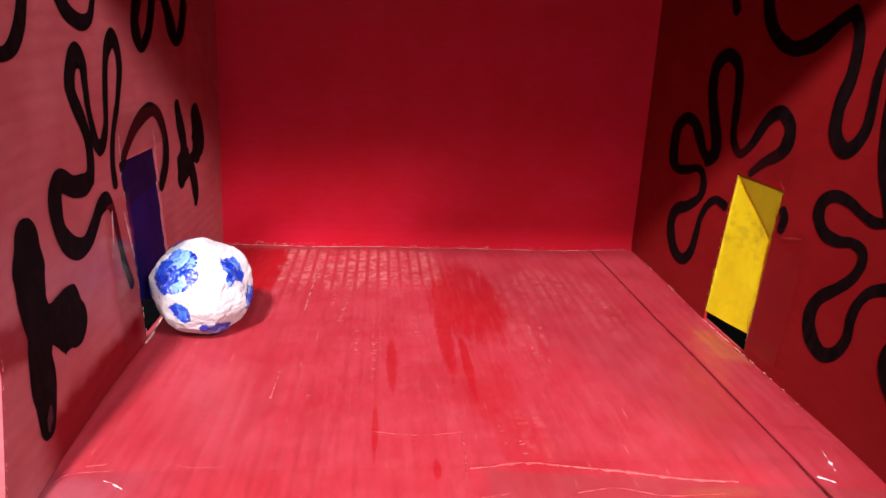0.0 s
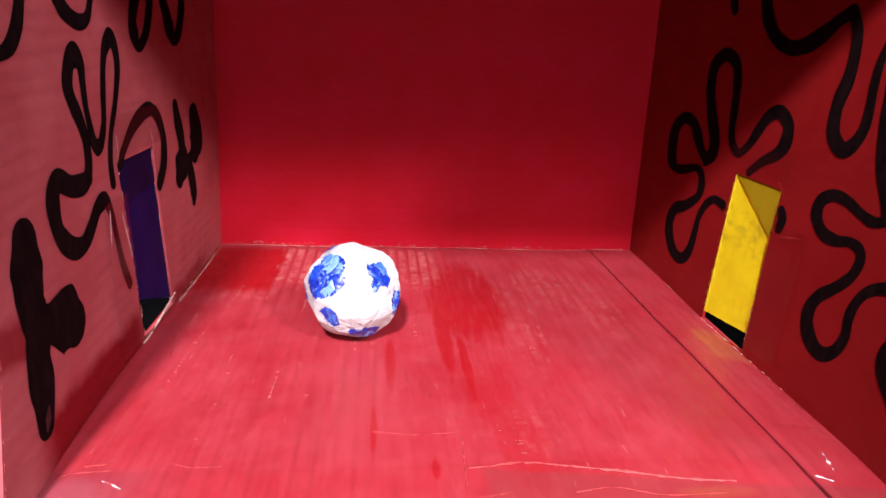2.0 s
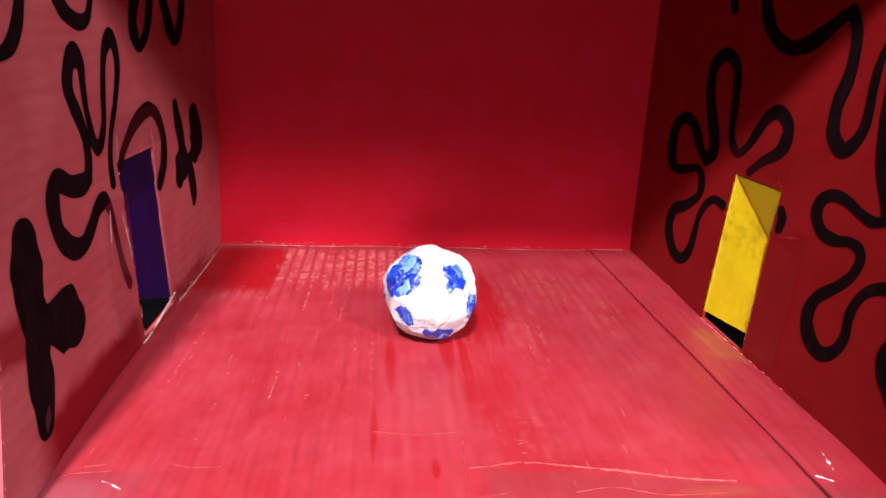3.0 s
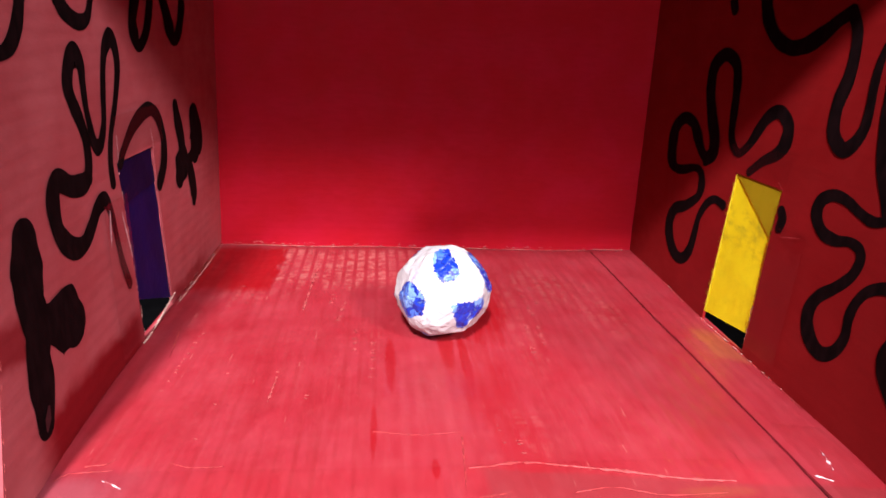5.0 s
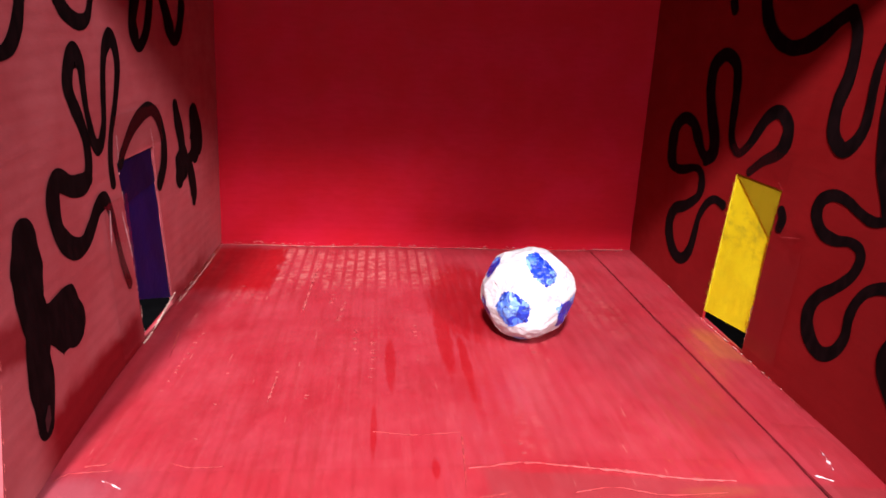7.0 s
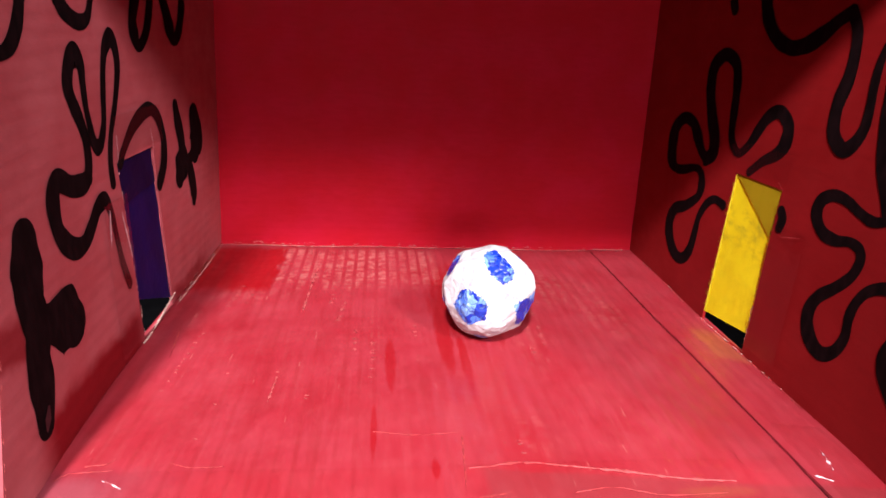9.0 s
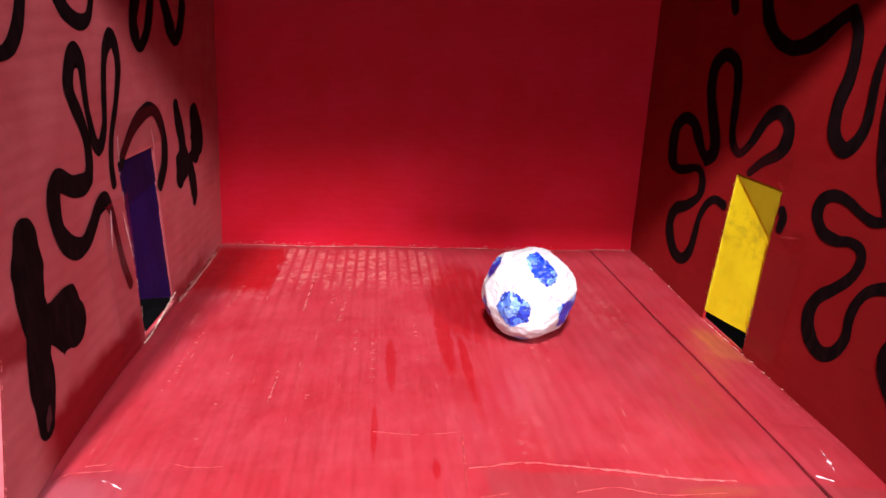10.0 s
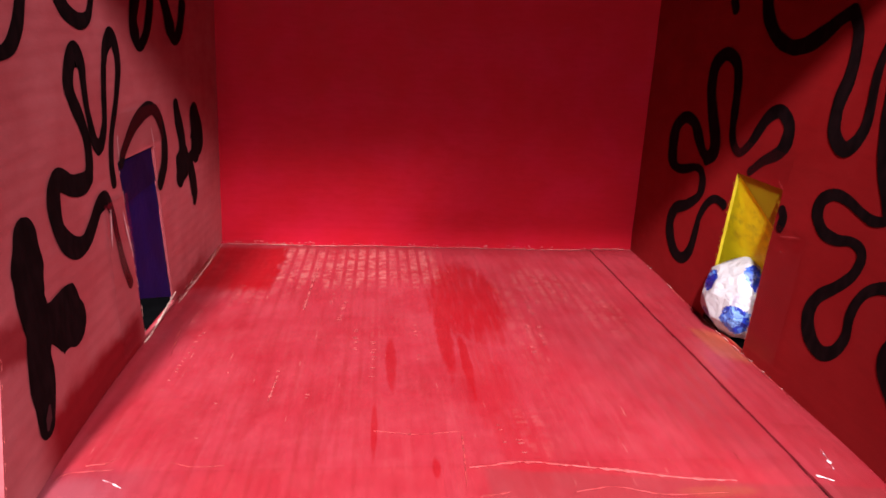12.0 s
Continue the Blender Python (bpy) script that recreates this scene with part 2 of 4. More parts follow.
spot((0.30, 0.65, -0.69), 0.40, 0.31, 0.26, 0.26, 0.28, 0.21, 0.33, 0.32, 0.27, 0.25, 0.27, 0.35, 0.30, 0.30, 0.35, 0.36)
spot((-0.82, 0.16, 0.55), 0.26, 0.24, 0.25, 0.28, 0.24, 0.22, 0.24, 0.27)
spot((-0.94, -0.10, -0.33), 0.26, 0.28, 0.30, 0.26, 0.25, 0.28, 0.30, 0.26)
spot((-0.42, 0.90, -0.10), 0.22, 0.24, 0.26, 0.23, 0.22, 0.25, 0.24, 0.22)
spot((-0.05, -0.38, -0.92), 0.25, 0.22, 0.24, 0.27, 0.25, 0.22, 0.24, 0.26)


def folds(n, size, twist):
    """Crumpled paper: flat facets with sharp folds between them. Gives a random value a facet and the distance from its folds."""
    at = n.tree.nodes.new("ShaderNodeVectorMath")
    at.operation = "ADD"
    bent = n.tree.nodes.new("ShaderNodeVectorMath")
    bent.operation = "SCALE"
    wobble = n.tree.nodes.new("ShaderNodeTexNoise")
    n.put(wobble.inputs["Vector"], n.coords())
    wobble.inputs["Scale"].default_value = 1 / (size * 1.3)
    n.put(bent.inputs[0], wobble.outputs["Color"])
    bent.inputs["Scale"].default_value = twist
    n.put(at.inputs[0], n.coords((1, 1, 0.75)))
    n.put(at.inputs[1], bent.outputs[0])
    cell, rim = n.tree.nodes.new("ShaderNodeTexVoronoi"), n.tree.nodes.new("ShaderNodeTexVoronoi")
    rim.feature = "DISTANCE_TO_EDGE"
    for v in (cell, rim):
        n.put(v.inputs["Vector"], at.outputs[0])
        v.inputs["Scale"].default_value = 1 / size
    split = n.tree.nodes.new("ShaderNodeSeparateColor")
    n.put(split.inputs[0], cell.outputs["Color"])
    return split.outputs[0], rim.outputs["Distance"]


def ball_paper(name):
    n = Nodes(name)
    crease = n.noise(0.005, 4, twist=0.7)
    facet, fold = folds(n, 0.013, 0.012)
    # grey smudges; the shade of creases and folds is also put into the colour
    smudge_shade = n.math("MULTIPLY", n.span(n.noise(0.010, 4, twist=0.8), 0.55, 0.72), n.span(n.noise(0.022, 2), 0.46, 0.60))
    white = n.mix(smudge_shade, (0.43, 0.415, 0.445), (0.25, 0.225, 0.30))
    line = n.math("MULTIPLY", n.span(fold, 0.035, 0.0), n.span(n.noise(0.012, 3), 0.50, 0.66))
    white = n.mix(n.math("MULTIPLY", line, 0.6), white, (0.22, 0.19, 0.26))
    normal = n.bump(fold, 0.0014, 0.8, n.bump(facet, 0.0004, 0.6))
    normal = n.bump(n.noise(0.008, 3, twist=1.2), 0.0010, 1.0, normal)
    return n.finish(white, n.span(crease, 0.3, 0.7, 0.36, 0.55), n.bump(crease, 0.0006, 1.0, normal), 0.4)


def ball_blue(name):
    n = Nodes(name)
    crease = n.noise(0.005, 4, twist=0.7)
    facet, fold = folds(n, 0.0070, 0.016)
    blue = n.mix(n.span(facet, 0.25, 0.62), (0.004, 0.026, 0.32), (0.014, 0.085, 0.48))
    blue = n.mix(n.span(n.math("ADD", facet, n.math("MULTIPLY", n.noise(0.006, 4, twist=1.2), 0.5)), 0.66, 1.06, 0.0, 0.8), blue, (0.15, 0.28, 0.56))
    blue = n.mix(n.span(n.noise(0.0060, 3, (1, 1, 0.5), twist=2.2), 0.58, 0.68, 0.0, 0.6), blue, (0.30, 0.42, 0.60))
    blue = n.mix(n.span(n.noise(0.0065, 4, (1, 1, 0.5), twist=2.0), 0.55, 0.66, 0.0, 0.8), blue, (0.003, 0.010, 0.20))
    # folds darkened: shade in the creases painted into the blue
    blue = n.mix(n.span(fold, 0.07, 0.0, 0.0, 0.7), blue, (0.002, 0.004, 0.10))
    return n.finish(blue, n.span(crease, 0.3, 0.7, 0.25, 0.45), n.bump(crease, 0.0007, 0.8, n.bump(fold, 0.0012, 0.8)), 0.5)


# one red paint twice: right wall toned darker as shaded, left paler as lit
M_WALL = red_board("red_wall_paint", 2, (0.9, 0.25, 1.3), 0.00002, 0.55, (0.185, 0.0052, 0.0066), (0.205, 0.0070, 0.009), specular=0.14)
M_WALL_LIT = red_board("lit_red_wall_paint", 2, (0.9, 0.25, 1.3), 0.00010, 0.50, (0.315, 0.054, 0.066), (0.365, 0.080, 0.096), specular=0.45, dust=0.0, band=True)
# the back wall's red is more saturated: bounced red light in the colour
M_BACK = red_board("red_back_paint", 2, (0.3, 1, 1.4), 0.00004, 0.6, (0.33, 0.0045, 0.013), (0.36, 0.006, 0.023), specular=0.06)
M_FLOOR = red_floor("red_floor_paint")
M_INK = marker_ink("black_marker")
M_TAPE = clear_tape("clear_tape_film")
M_TORN = plain("torn_board_edge", (0.48, 0.33, 0.29), 0.85, 0.3, 0.003, 0.0003)
M_CRUMB = plain("bare_paper", (0.46, 0.25, 0.23), 0.8, 0.25, 0.002)
# white for slivers that imitate highlights on the tape
M_GLINT = plain("white_tape_glint", (0.66, 0.50, 0.54), 0.35, 0.4, 0.002)
M_CREASE = plain("rubbed_crease", (0.285, 0.034, 0.038), 0.6, 0.4, 0.003)
M_RUB = plain("rubbed_rib", (0.35, 0.062, 0.066), 0.7, 0.35, 0.003)
M_FLAKE = plain("torn_red_paper", (0.030, 0.006, 0.009), 0.7, 0.3, 0.004)
M_BROWN = plain("brown_board", (0.30, 0.19, 0.11), 0.8)
M_BLUE = thin_film("blue_paper", (0.003, 0.003, 0.070), (0.0022, 0.0016, 0.045), 0.03, 0.6)
M_BLUE_DEEP = thin_film("deep_blue_paper", (0.0028, 0.002, 0.034), (0.002, 0.0012, 0.022), 0.0, 0.6)
M_YELLOW = thin_film("yellow_paper", (0.92, 0.82, 0.018), (0.88, 0.75, 0.014), 0.24, 0.45, (0.34, 0.31, 0.03))
M_YELLOW_SHADED = thin_film("shaded_yellow_paper", (0.40, 0.30, 0.010), (0.36, 0.27, 0.008), 0.2, 0.5)
M_YELLOW_EDGE = plain("yellow_edge_paint", (0.34, 0.27, 0.012), 0.6, 0.2)
M_BALL = ball_paper("white_ball_paper")
M_SPOT = ball_blue("blue_ball_paint")
M_TABLE_DARK = plain("black_tabletop", (0.0025, 0.0025, 0.003), 1.0, gloss=0.0)
M_ROOM = plain("dark_room_shell", (0.035, 0.033, 0.032), 0.9, 0.08, 0.2, 0.002)


# ---- mesh helpers ----
def part(name, bm, material, parent=None, label=""):
    mesh = bpy.data.meshes.new(name)
    bm.normal_update()
    bm.to_mesh(mesh)
    bm.free()
    mesh.materials.append(material)
    ob = new(name, mesh)
    ob.parent = parent
    return tagged(ob, label)


def steps(a, b, n, *extra):
    return sorted({round(a + (b - a) * i / n, 5) for i in range(n + 1)} | {round(e, 5) for e in extra})


def board(us, vs, place, back, hole=None, smooth=True):
    """A sheet of board: its face is place(u, v), its back lies at place(u, v) + back(u, v); hole = (u0, u1, v0, v1) goes through."""
    bm = bmesh.new()
    face, rear = {}, {}
    for i, u in enumerate(us):
        for j, v in enumerate(vs):
            at = Vector(place(u, v))
            face[i, j], rear[i, j] = bm.verts.new(at), bm.verts.new(at + Vector(back(u, v)))

    def solid(i, j):
        if not (0 <= i < len(us) - 1 and 0 <= j < len(vs) - 1):
            return False
        u, v = (us[i] + us[i + 1]) / 2, (vs[j] + vs[j + 1]) / 2
        return not (hole and hole[0] < u < hole[1] and hole[2] < v < hole[3])

    across = (face[1, 0].co - face[0, 0].co).cross(face[0, 1].co - face[0, 0].co)
    flip = across.dot(rear[0, 0].co - face[0, 0].co) > 0

    def quad(corners, soft):
        bm.faces.new(corners[::-1] if flip else corners).smooth = soft

    for i in range(len(us) - 1):
        for j in range(len(vs) - 1):
            if not solid(i, j):
                continue
            quad((face[i, j], face[i + 1, j], face[i + 1, j + 1], face[i, j + 1]), smooth)
            quad((rear[i, j], rear[i, j + 1], rear[i + 1, j + 1], rear[i + 1, j]), smooth)
            for di, dj, a, b in ((-1, 0, (i, j), (i, j + 1)), (1, 0, (i + 1, j + 1), (i + 1, j)), (0, -1, (i + 1, j), (i, j)), (0, 1, (i, j + 1), (i + 1, j + 1))):
                if not solid(i + di, j + dj):
                    quad([bm.verts.new(q.co) for q in (face[b], face[a], rear[a], rear[b])], False)
    bmesh.ops.delete(bm, geom=[v for v in bm.verts if not v.link_faces], context="VERTS")
    return bm


def left_x(y, z=0.0):
    """The left wall is bent in a little towards its front edge and at its back top corner to fit the camera's view; so
    is the right one.
    """
    return -0.0015 + 0.5 * min(0.1, max(0.0, -y - 0.2)) ** 2 + 0.036 * z * max(0.0, 1 + y / 0.13)


def right_x(y, z=0.0):
    return W + 0.0015 - 0.7 * min(0.112, max(0.0, -y - 0.2)) ** 2 - 0.042 * z * max(0.0, 1 + y / 0.13)


def lean_left(y, z):
    """The left doorway's edges lean towards the front as they rise, to fit the camera's view; the right one's hardly.
    """
    return -0.0095 * min(max(z, 0.0) / 0.105, 1.25) * math.exp(-((y + 0.152) / 0.05) ** 2)


def lean_right(y, z):
    return -0.0035 * min(max(z, 0.0) / 0.105, 1.25) * math.exp(-((y + 0.140) / 0.03) ** 2)


def front_left(y, z):
    """The left wall's front edge falls back as it rises, shaped to fit the camera's view."""
    return y if y > -0.28 else -0.28 + (y + 0.28) * (0.040 - 0.26 * min(z, 0.06)) / 0.038


def ripple(y, z):
    return 0.0005 * noise.noise((y * 22, z * 22, 3.1))


def face_left(y, z):
    return (left_x(y, z) + ripple(y, z), y, z)


def face_right(y, z):
    return (right_x(y, z) - ripple(y, z), y, z)


# ---- the box ----
DOOR_L, DOOR_R, DOOR_TOP = (-0.1742, -0.1248), (-0.1822, -0.1325), 0.1045
THICK = 0.002
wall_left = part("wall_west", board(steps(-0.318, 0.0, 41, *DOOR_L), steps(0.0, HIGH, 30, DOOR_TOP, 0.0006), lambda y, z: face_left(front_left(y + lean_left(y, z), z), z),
                                    lambda y, z: (-THICK, 0, 0), (*DOOR_L, 0.0006, DOOR_TOP)), M_WALL_LIT)
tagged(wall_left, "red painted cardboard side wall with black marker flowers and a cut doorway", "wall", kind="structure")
# lengthened out of view at the front, to cast the slanting floor shadow
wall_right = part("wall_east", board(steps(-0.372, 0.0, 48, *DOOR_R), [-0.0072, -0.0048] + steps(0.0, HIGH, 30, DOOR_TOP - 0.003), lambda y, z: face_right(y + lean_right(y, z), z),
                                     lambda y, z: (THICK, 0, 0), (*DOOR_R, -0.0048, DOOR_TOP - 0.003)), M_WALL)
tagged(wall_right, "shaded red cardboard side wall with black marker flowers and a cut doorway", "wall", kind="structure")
wall_back = part("wall_north", board(steps(-0.006, W + 0.006, 36), steps(-0.004, HIGH, 24), lambda x, z: (x, 0.0008 * noise.noise((x * 14, 5, z * 14)), z),
                                     lambda x, z: (0, THICK, 0)), M_BACK)
tagged(wall_back, "smooth deep red painted cardboard back wall", "wall", kind="structure")
ceiling = part("ceiling", board(steps(-0.006, W + 0.006, 8), steps(-0.300, THICK, 8), lambda x, y: (x, y, HIGH), lambda x, y: (0, 0, THICK)), M_WALL)
tagged(ceiling, "red painted cardboard top of the box", "ceiling", kind="structure")

SEAM = 0.3228


def floor_z(x, y):
    return -0.0012 + 0.0009 * noise.noise((x * 16, y * 16, 0.5)) + 0.00008 * math.sin(2 * math.pi * (x - RIB_START) / RIB)


def flap_z(x, y):
    """The strip between the seam and the right wall is lowered towards the wall to fit the camera's view."""
    drop = 0.0052 * math.sin(math.pi * min(1.0, max(0.0, -y / 0.32) ** 1.4))
    return 0.0002 + 0.0006 * noise.noise((x * 16, y * 16, 7.5)) - 0.0006 * max(0, 1 - (x - SEAM) / 0.004) - drop * max(0.0, (x - SEAM) / (W - SEAM)) ** 1.3


def surface_z(x, y):
    return flap_z(x, y) if x > SEAM else floor_z(x, y)


def seam_wobble(y, seed):
    """The cut edges along the seam are not quite straight."""
    return 0.00030 * noise.noise((0.0, y * 90, seed)) + 0.00022 * noise.noise((0.0, y * 330, seed))


floor = part("floor", board(steps(-0.006, SEAM - 0.0004, 360), steps(-0.335, 0.0, 120), lambda x, y: (x + (seam_wobble(y, 3.0) if x > SEAM - 0.0009 else 0.0), y, floor_z(x, y)), lambda x, y: (0, 0, -THICK)), M_FLOOR)
tagged(floor, "scuffed red painted corrugated cardboard floor with brush marks", "floor", kind="structure")
flap_bm = board([SEAM + 0.0003 + (W + 0.006 - SEAM) * i / 12 for i in range(13)], steps(-0.335, 0.0, 120),
                lambda x, y: (x + (seam_wobble(y, 9.0) if x < SEAM + 0.001 else 0.0), y, flap_z(x, y)), lambda x, y: (0, 0, -0.0015))
floor_flap = part("floor_flap", flap_bm, M_FLOOR, floor, "narrow red cardboard strip along the wall behind a dark seam")
# strip added under the seam so that the gap reads as a shadow line
part("seam_backing", board([SEAM - 0.006, SEAM + 0.006], [-0.335, 0.0], lambda x, y: (x, y, -0.0062), lambda x, y: (0, 0, -0.002)), M_BROWN, floor)


# ---- marker drawings ----
def curve_through(points, per=7):
    """A smooth line through the given points (Catmull-Rom)."""
    pts = [Vector(q) for q in points]
    pts = [2 * pts[0] - pts[1]] + pts + [2 * pts[-1] - pts[-2]]
    line = []
    for a, b, c, d in zip(pts, pts[1:], pts[2:], pts[3:]):
        for k in range(per):
            s = k / per
            line.append(0.5 * (2 * b + (c - a) * s + (2 * a - 5 * b + 4 * c - d) * s * s + (3 * b - 3 * c + d - a) * s ** 3))
    return line + [pts[-2]]


def pen_stroke(bm, side, points, wide, lift=0.0003, ends=True, swell=None):
    """A pen line on a side wall, points in millimetres (y, z); wide is the line's breadth, or one breadth a point."""
    line = curve_through([(a / 1000, b / 1000) for a, b in points])
    n = len(line)
    if isinstance(wide, (int, float)):
        wide = [wide] * len(points)
    rows = []
    for i, at in enumerate(line):
        s = i / (n - 1) * (len(points) - 1)
        k = min(int(s), len(points) - 2)
        breadth = (wide[k] + (wide[k + 1] - wide[k]) * (s - k)) / 1000 * (1 + 0.14 * noise.noise((at.x * 90, at.y * 90, 2.0)))
        along = (line[min(i + 1, n - 1)] - line[max(i - 1, 0)]).normalized()
        rows.append((at, Vector((-along.y, along.x)), breadth / 2, along))
    if ends:
        arc = [k * math.pi / 14 for k in range(1, 7)]
        a, nrm, h, al = rows[0]
        head = [(a - al * h * math.sin(q), nrm, h * math.cos(q), al) for q in arc[::-1]]
        a, nrm, h, al = rows[-1]
        rows = head + rows + [(a + al * h * math.sin(q), nrm, h * math.cos(q), al) for q in arc]
    last = None
    for at, nrm, h, _ in rows:
        cross = []
        for q in (at - nrm * h, at, at + nrm * h):
            x = left_x(q.x, q.y) + ripple(q.x, q.y) + lift if side == "left" else right_x(q.x, q.y) - ripple(q.x, q.y) - lift
            cross.append(bm.verts.new((x, q.x, q.y)))
        if last:
            for k in range(2):
                bm.faces.new((last[k], last[k + 1], cross[k + 1], cross[k])).smooth = True
        last = cross


def drawing(name, wall, side, strokes, label="", material=M_INK, lift=0.0003):
    bm = bmesh.new()
    for k, (wide, points) in enumerate(strokes):
        pen_stroke(bm, side, points, wide, lift + 0.00008 * k)
    bmesh.ops.recalc_face_normals(bm, faces=bm.faces)
    return part(name, bm, material, wall, label)


drawing("marker_flower", wall_left, "left", [
    ([6, 6, 5, 5.5, 6.5, 8, 10, 8, 5.5, 5.5, 5.5, 7, 8], [(-189.4, 95.9), (-189.0, 105.8), (-184.9, 119.1), (-175.6, 134.5), (-168.6, 150.5), (-169.4, 161.2), (-173.5, 164.9), (-180.6, 160.1), (-185.2, 151.2), (-188.5, 138.5), (-191.3, 125.5), (-197.0, 117.0), (-200.9, 115.8)]),
    ([8, 7, 5.5, 5, 6, 8, 11, 9, 9, 8.5, 7.5, 7, 7.5, 9], [(-200.9, 115.8), (-204.1, 118.9), (-205.9, 126.2), (-207.5, 135.2), (-207.3, 146.2), (-207.1, 153.4), (-211.0, 157.8), (-216.5, 155.0), (-220.9, 146.0), (-219.2, 138.9), (-214.7, 129.9), (-211.6, 120.7), (-212.0, 110.5), (-214.5, 104.5)]),
    ([9, 10, 10, 10, 11, 11, 10, 10, 10, 9, 8, 8, 9, 5, 5, 6, 6], [(-214.5, 104.5), (-220.6, 103.0), (-231.1, 104.5), (-241.3, 109.4), (-246.9, 106.0), (-249.0, 98.3), (-247.8, 89.0), (-242.5, 81.8), (-234.7, 77.5), (-226.1, 77.7), (-217.3, 83.0), (-209.4, 88.9), (-200.9, 90.2), (-196.2, 82.3), (-194.2, 69.2), (-191.0, 54.2), (-185.6, 40.2)]),
    ([6, 6, 8, 9, 8, 9, 9, 10, 9], [(-178.8, 103.8), (-172.6, 109.9), (-156.8, 120.2), (-138.8, 125.9), (-127.8, 125.0), (-119.6, 117.5), (-115.7, 105.0), (-119.2, 91.8), (-128.5, 81.2)])], "black marker outline of a five-petalled flower")
drawing("marker_leaf", wall_left, "left", [
    ([19, 24, 19, 21, 18, 18, 13], [(-274.4, 94.2), (-276.7, 83.5), (-278.4, 70.6), (-276.7, 59.1), (-280.1, 47.5), (-280.8, 32.8), (-283.1, 21.4)]),
    ([16, 27, 31, 22], [(-268.0, 57.9), (-258.9, 54.6), (-252.9, 51.9), (-247.7, 47.7)])], "solid black marker leaf")
drawing("marker_leaf", wall_left, "left", [
    ([8.4, 12.4, 13.2, 11.8], [(-90.8, 123.7), (-88.1, 113.4), (-84.4, 101.8), (-83.9, 89.3)]),
    ([19.1, 24.2, 15.9], [(-84.1, 88.5), (-88.6, 83.3), (-93.3, 77.5)]),
    ([16.5, 25.8, 27.0, 19.5], [(-57.9, 113.8), (-54.9, 103.9), (-55.3, 95.2), (-59.0, 89.4)]),
    ([10.5, 9.1, 7.9], [(-58.7, 91.0), (-66.9, 86.9), (-79.2, 84.9)]),
    ([11.1, 13.9, 13.4, 7.7], [(-74.7, 84.4), (-69.2, 70.5), (-67.6, 60.2), (-68.6, 55.1)])], "solid black marker leaf")
drawing("marker_petal", wall_left, "left", [
    ([7.1, 8.3, 7.1, 5.0, 4.6], [(-247.5, 179.2), (-251.8, 170.4), (-258.2, 163.5), (-265.0, 160.2), (-272.5, 159.5)])])
drawing("marker_petal", wall_left, "left", [
    ([9.4, 8.3, 7.2, 5.7, 4.8], [(-219.1, 180.9), (-213.9, 175.2), (-203.6, 171.4), (-194.4, 173.5), (-188.5, 182.1)])])
drawing("marker_petal", wall_left, "left", [
    ([11.5, 9.8, 12.8, 6.4, 7.8, 8.0, 9.1], [(-134.5, 186.1), (-141.6, 175.1), (-141.9, 166.7), (-136.7, 160.3), (-126.1, 166.8), (-118.6, 178.3), (-114.6, 188.0)]),
    ([9.5, 11.5, 14.9, 6.4, 10.7, 10.5], [(-98.6, 188.4), (-93.7, 179.9), (-89.7, 170.3), (-83.9, 163.1), (-73.5, 170.6), (-66.8, 184.4)])])
drawing("marker_flower", wall_right, "right", [
    ([8.4, 12.6, 13.0, 10.8, 10.6, 11.7, 9.2, 8.3, 8.1, 7.8, 6.9, 5.4, 6.6, 7.9, 9.0, 8.2, 9.5, 11.0, 8.8, 6.5, 5.2], [(-99.0, 103.0), (-105.4, 109.4), (-104.1, 119.0), (-96.4, 133.3), (-89.4, 149.9), (-88.8, 165.7), (-99.1, 173.7), (-111.8, 168.8), (-117.6, 155.8), (-120.2, 138.1), (-123.4, 122.1), (-133.3, 114.2), (-143.0, 121.3), (-149.5, 132.1), (-155.9, 140.3), (-165.3, 143.7), (-174.7, 137.6), (-175.8, 128.1), (-170.9, 120.7), (-159.4, 113.8), (-148.8, 104.9)]),
    ([6.4, 7.8, 10.6, 9.2, 8.7, 11.4, 13.6, 13.2, 7.7, 6.8, 5.3, 6.9, 8.6, 7.4, 7.8, 10.0, 12.1, 12.4, 10.4, 7.8, 9.2, 7.2, 5.9, 6.8, 5.1, 6.7, 7.1], [(-102.4, 103.7), (-92.5, 107.0), (-82.9, 117.6), (-74.7, 125.8), (-62.3, 127.5), (-52.3, 119.3), (-50.6, 108.2), (-52.9, 95.3), (-61.1, 89.4), (-73.6, 90.8), (-86.8, 94.8), (-94.9, 93.6), (-99.8, 86.1), (-98.0, 76.1), (-84.6, 66.0), (-70.3, 59.4), (-64.9, 48.2), (-69.2, 35.5), (-78.9, 26.6), (-91.0, 25.9), (-99.7, 35.4), (-102.3, 50.8), (-103.8, 62.0), (-109.6, 73.3), (-118.3, 79.3), (-127.6, 78.6), (-129.5, 78.0)]),
    ([6.3, 6.8, 6.1], [(-186.6, 90.4), (-189.1, 86.7), (-188.6, 81.0)])], "black marker outline of a looping flower")
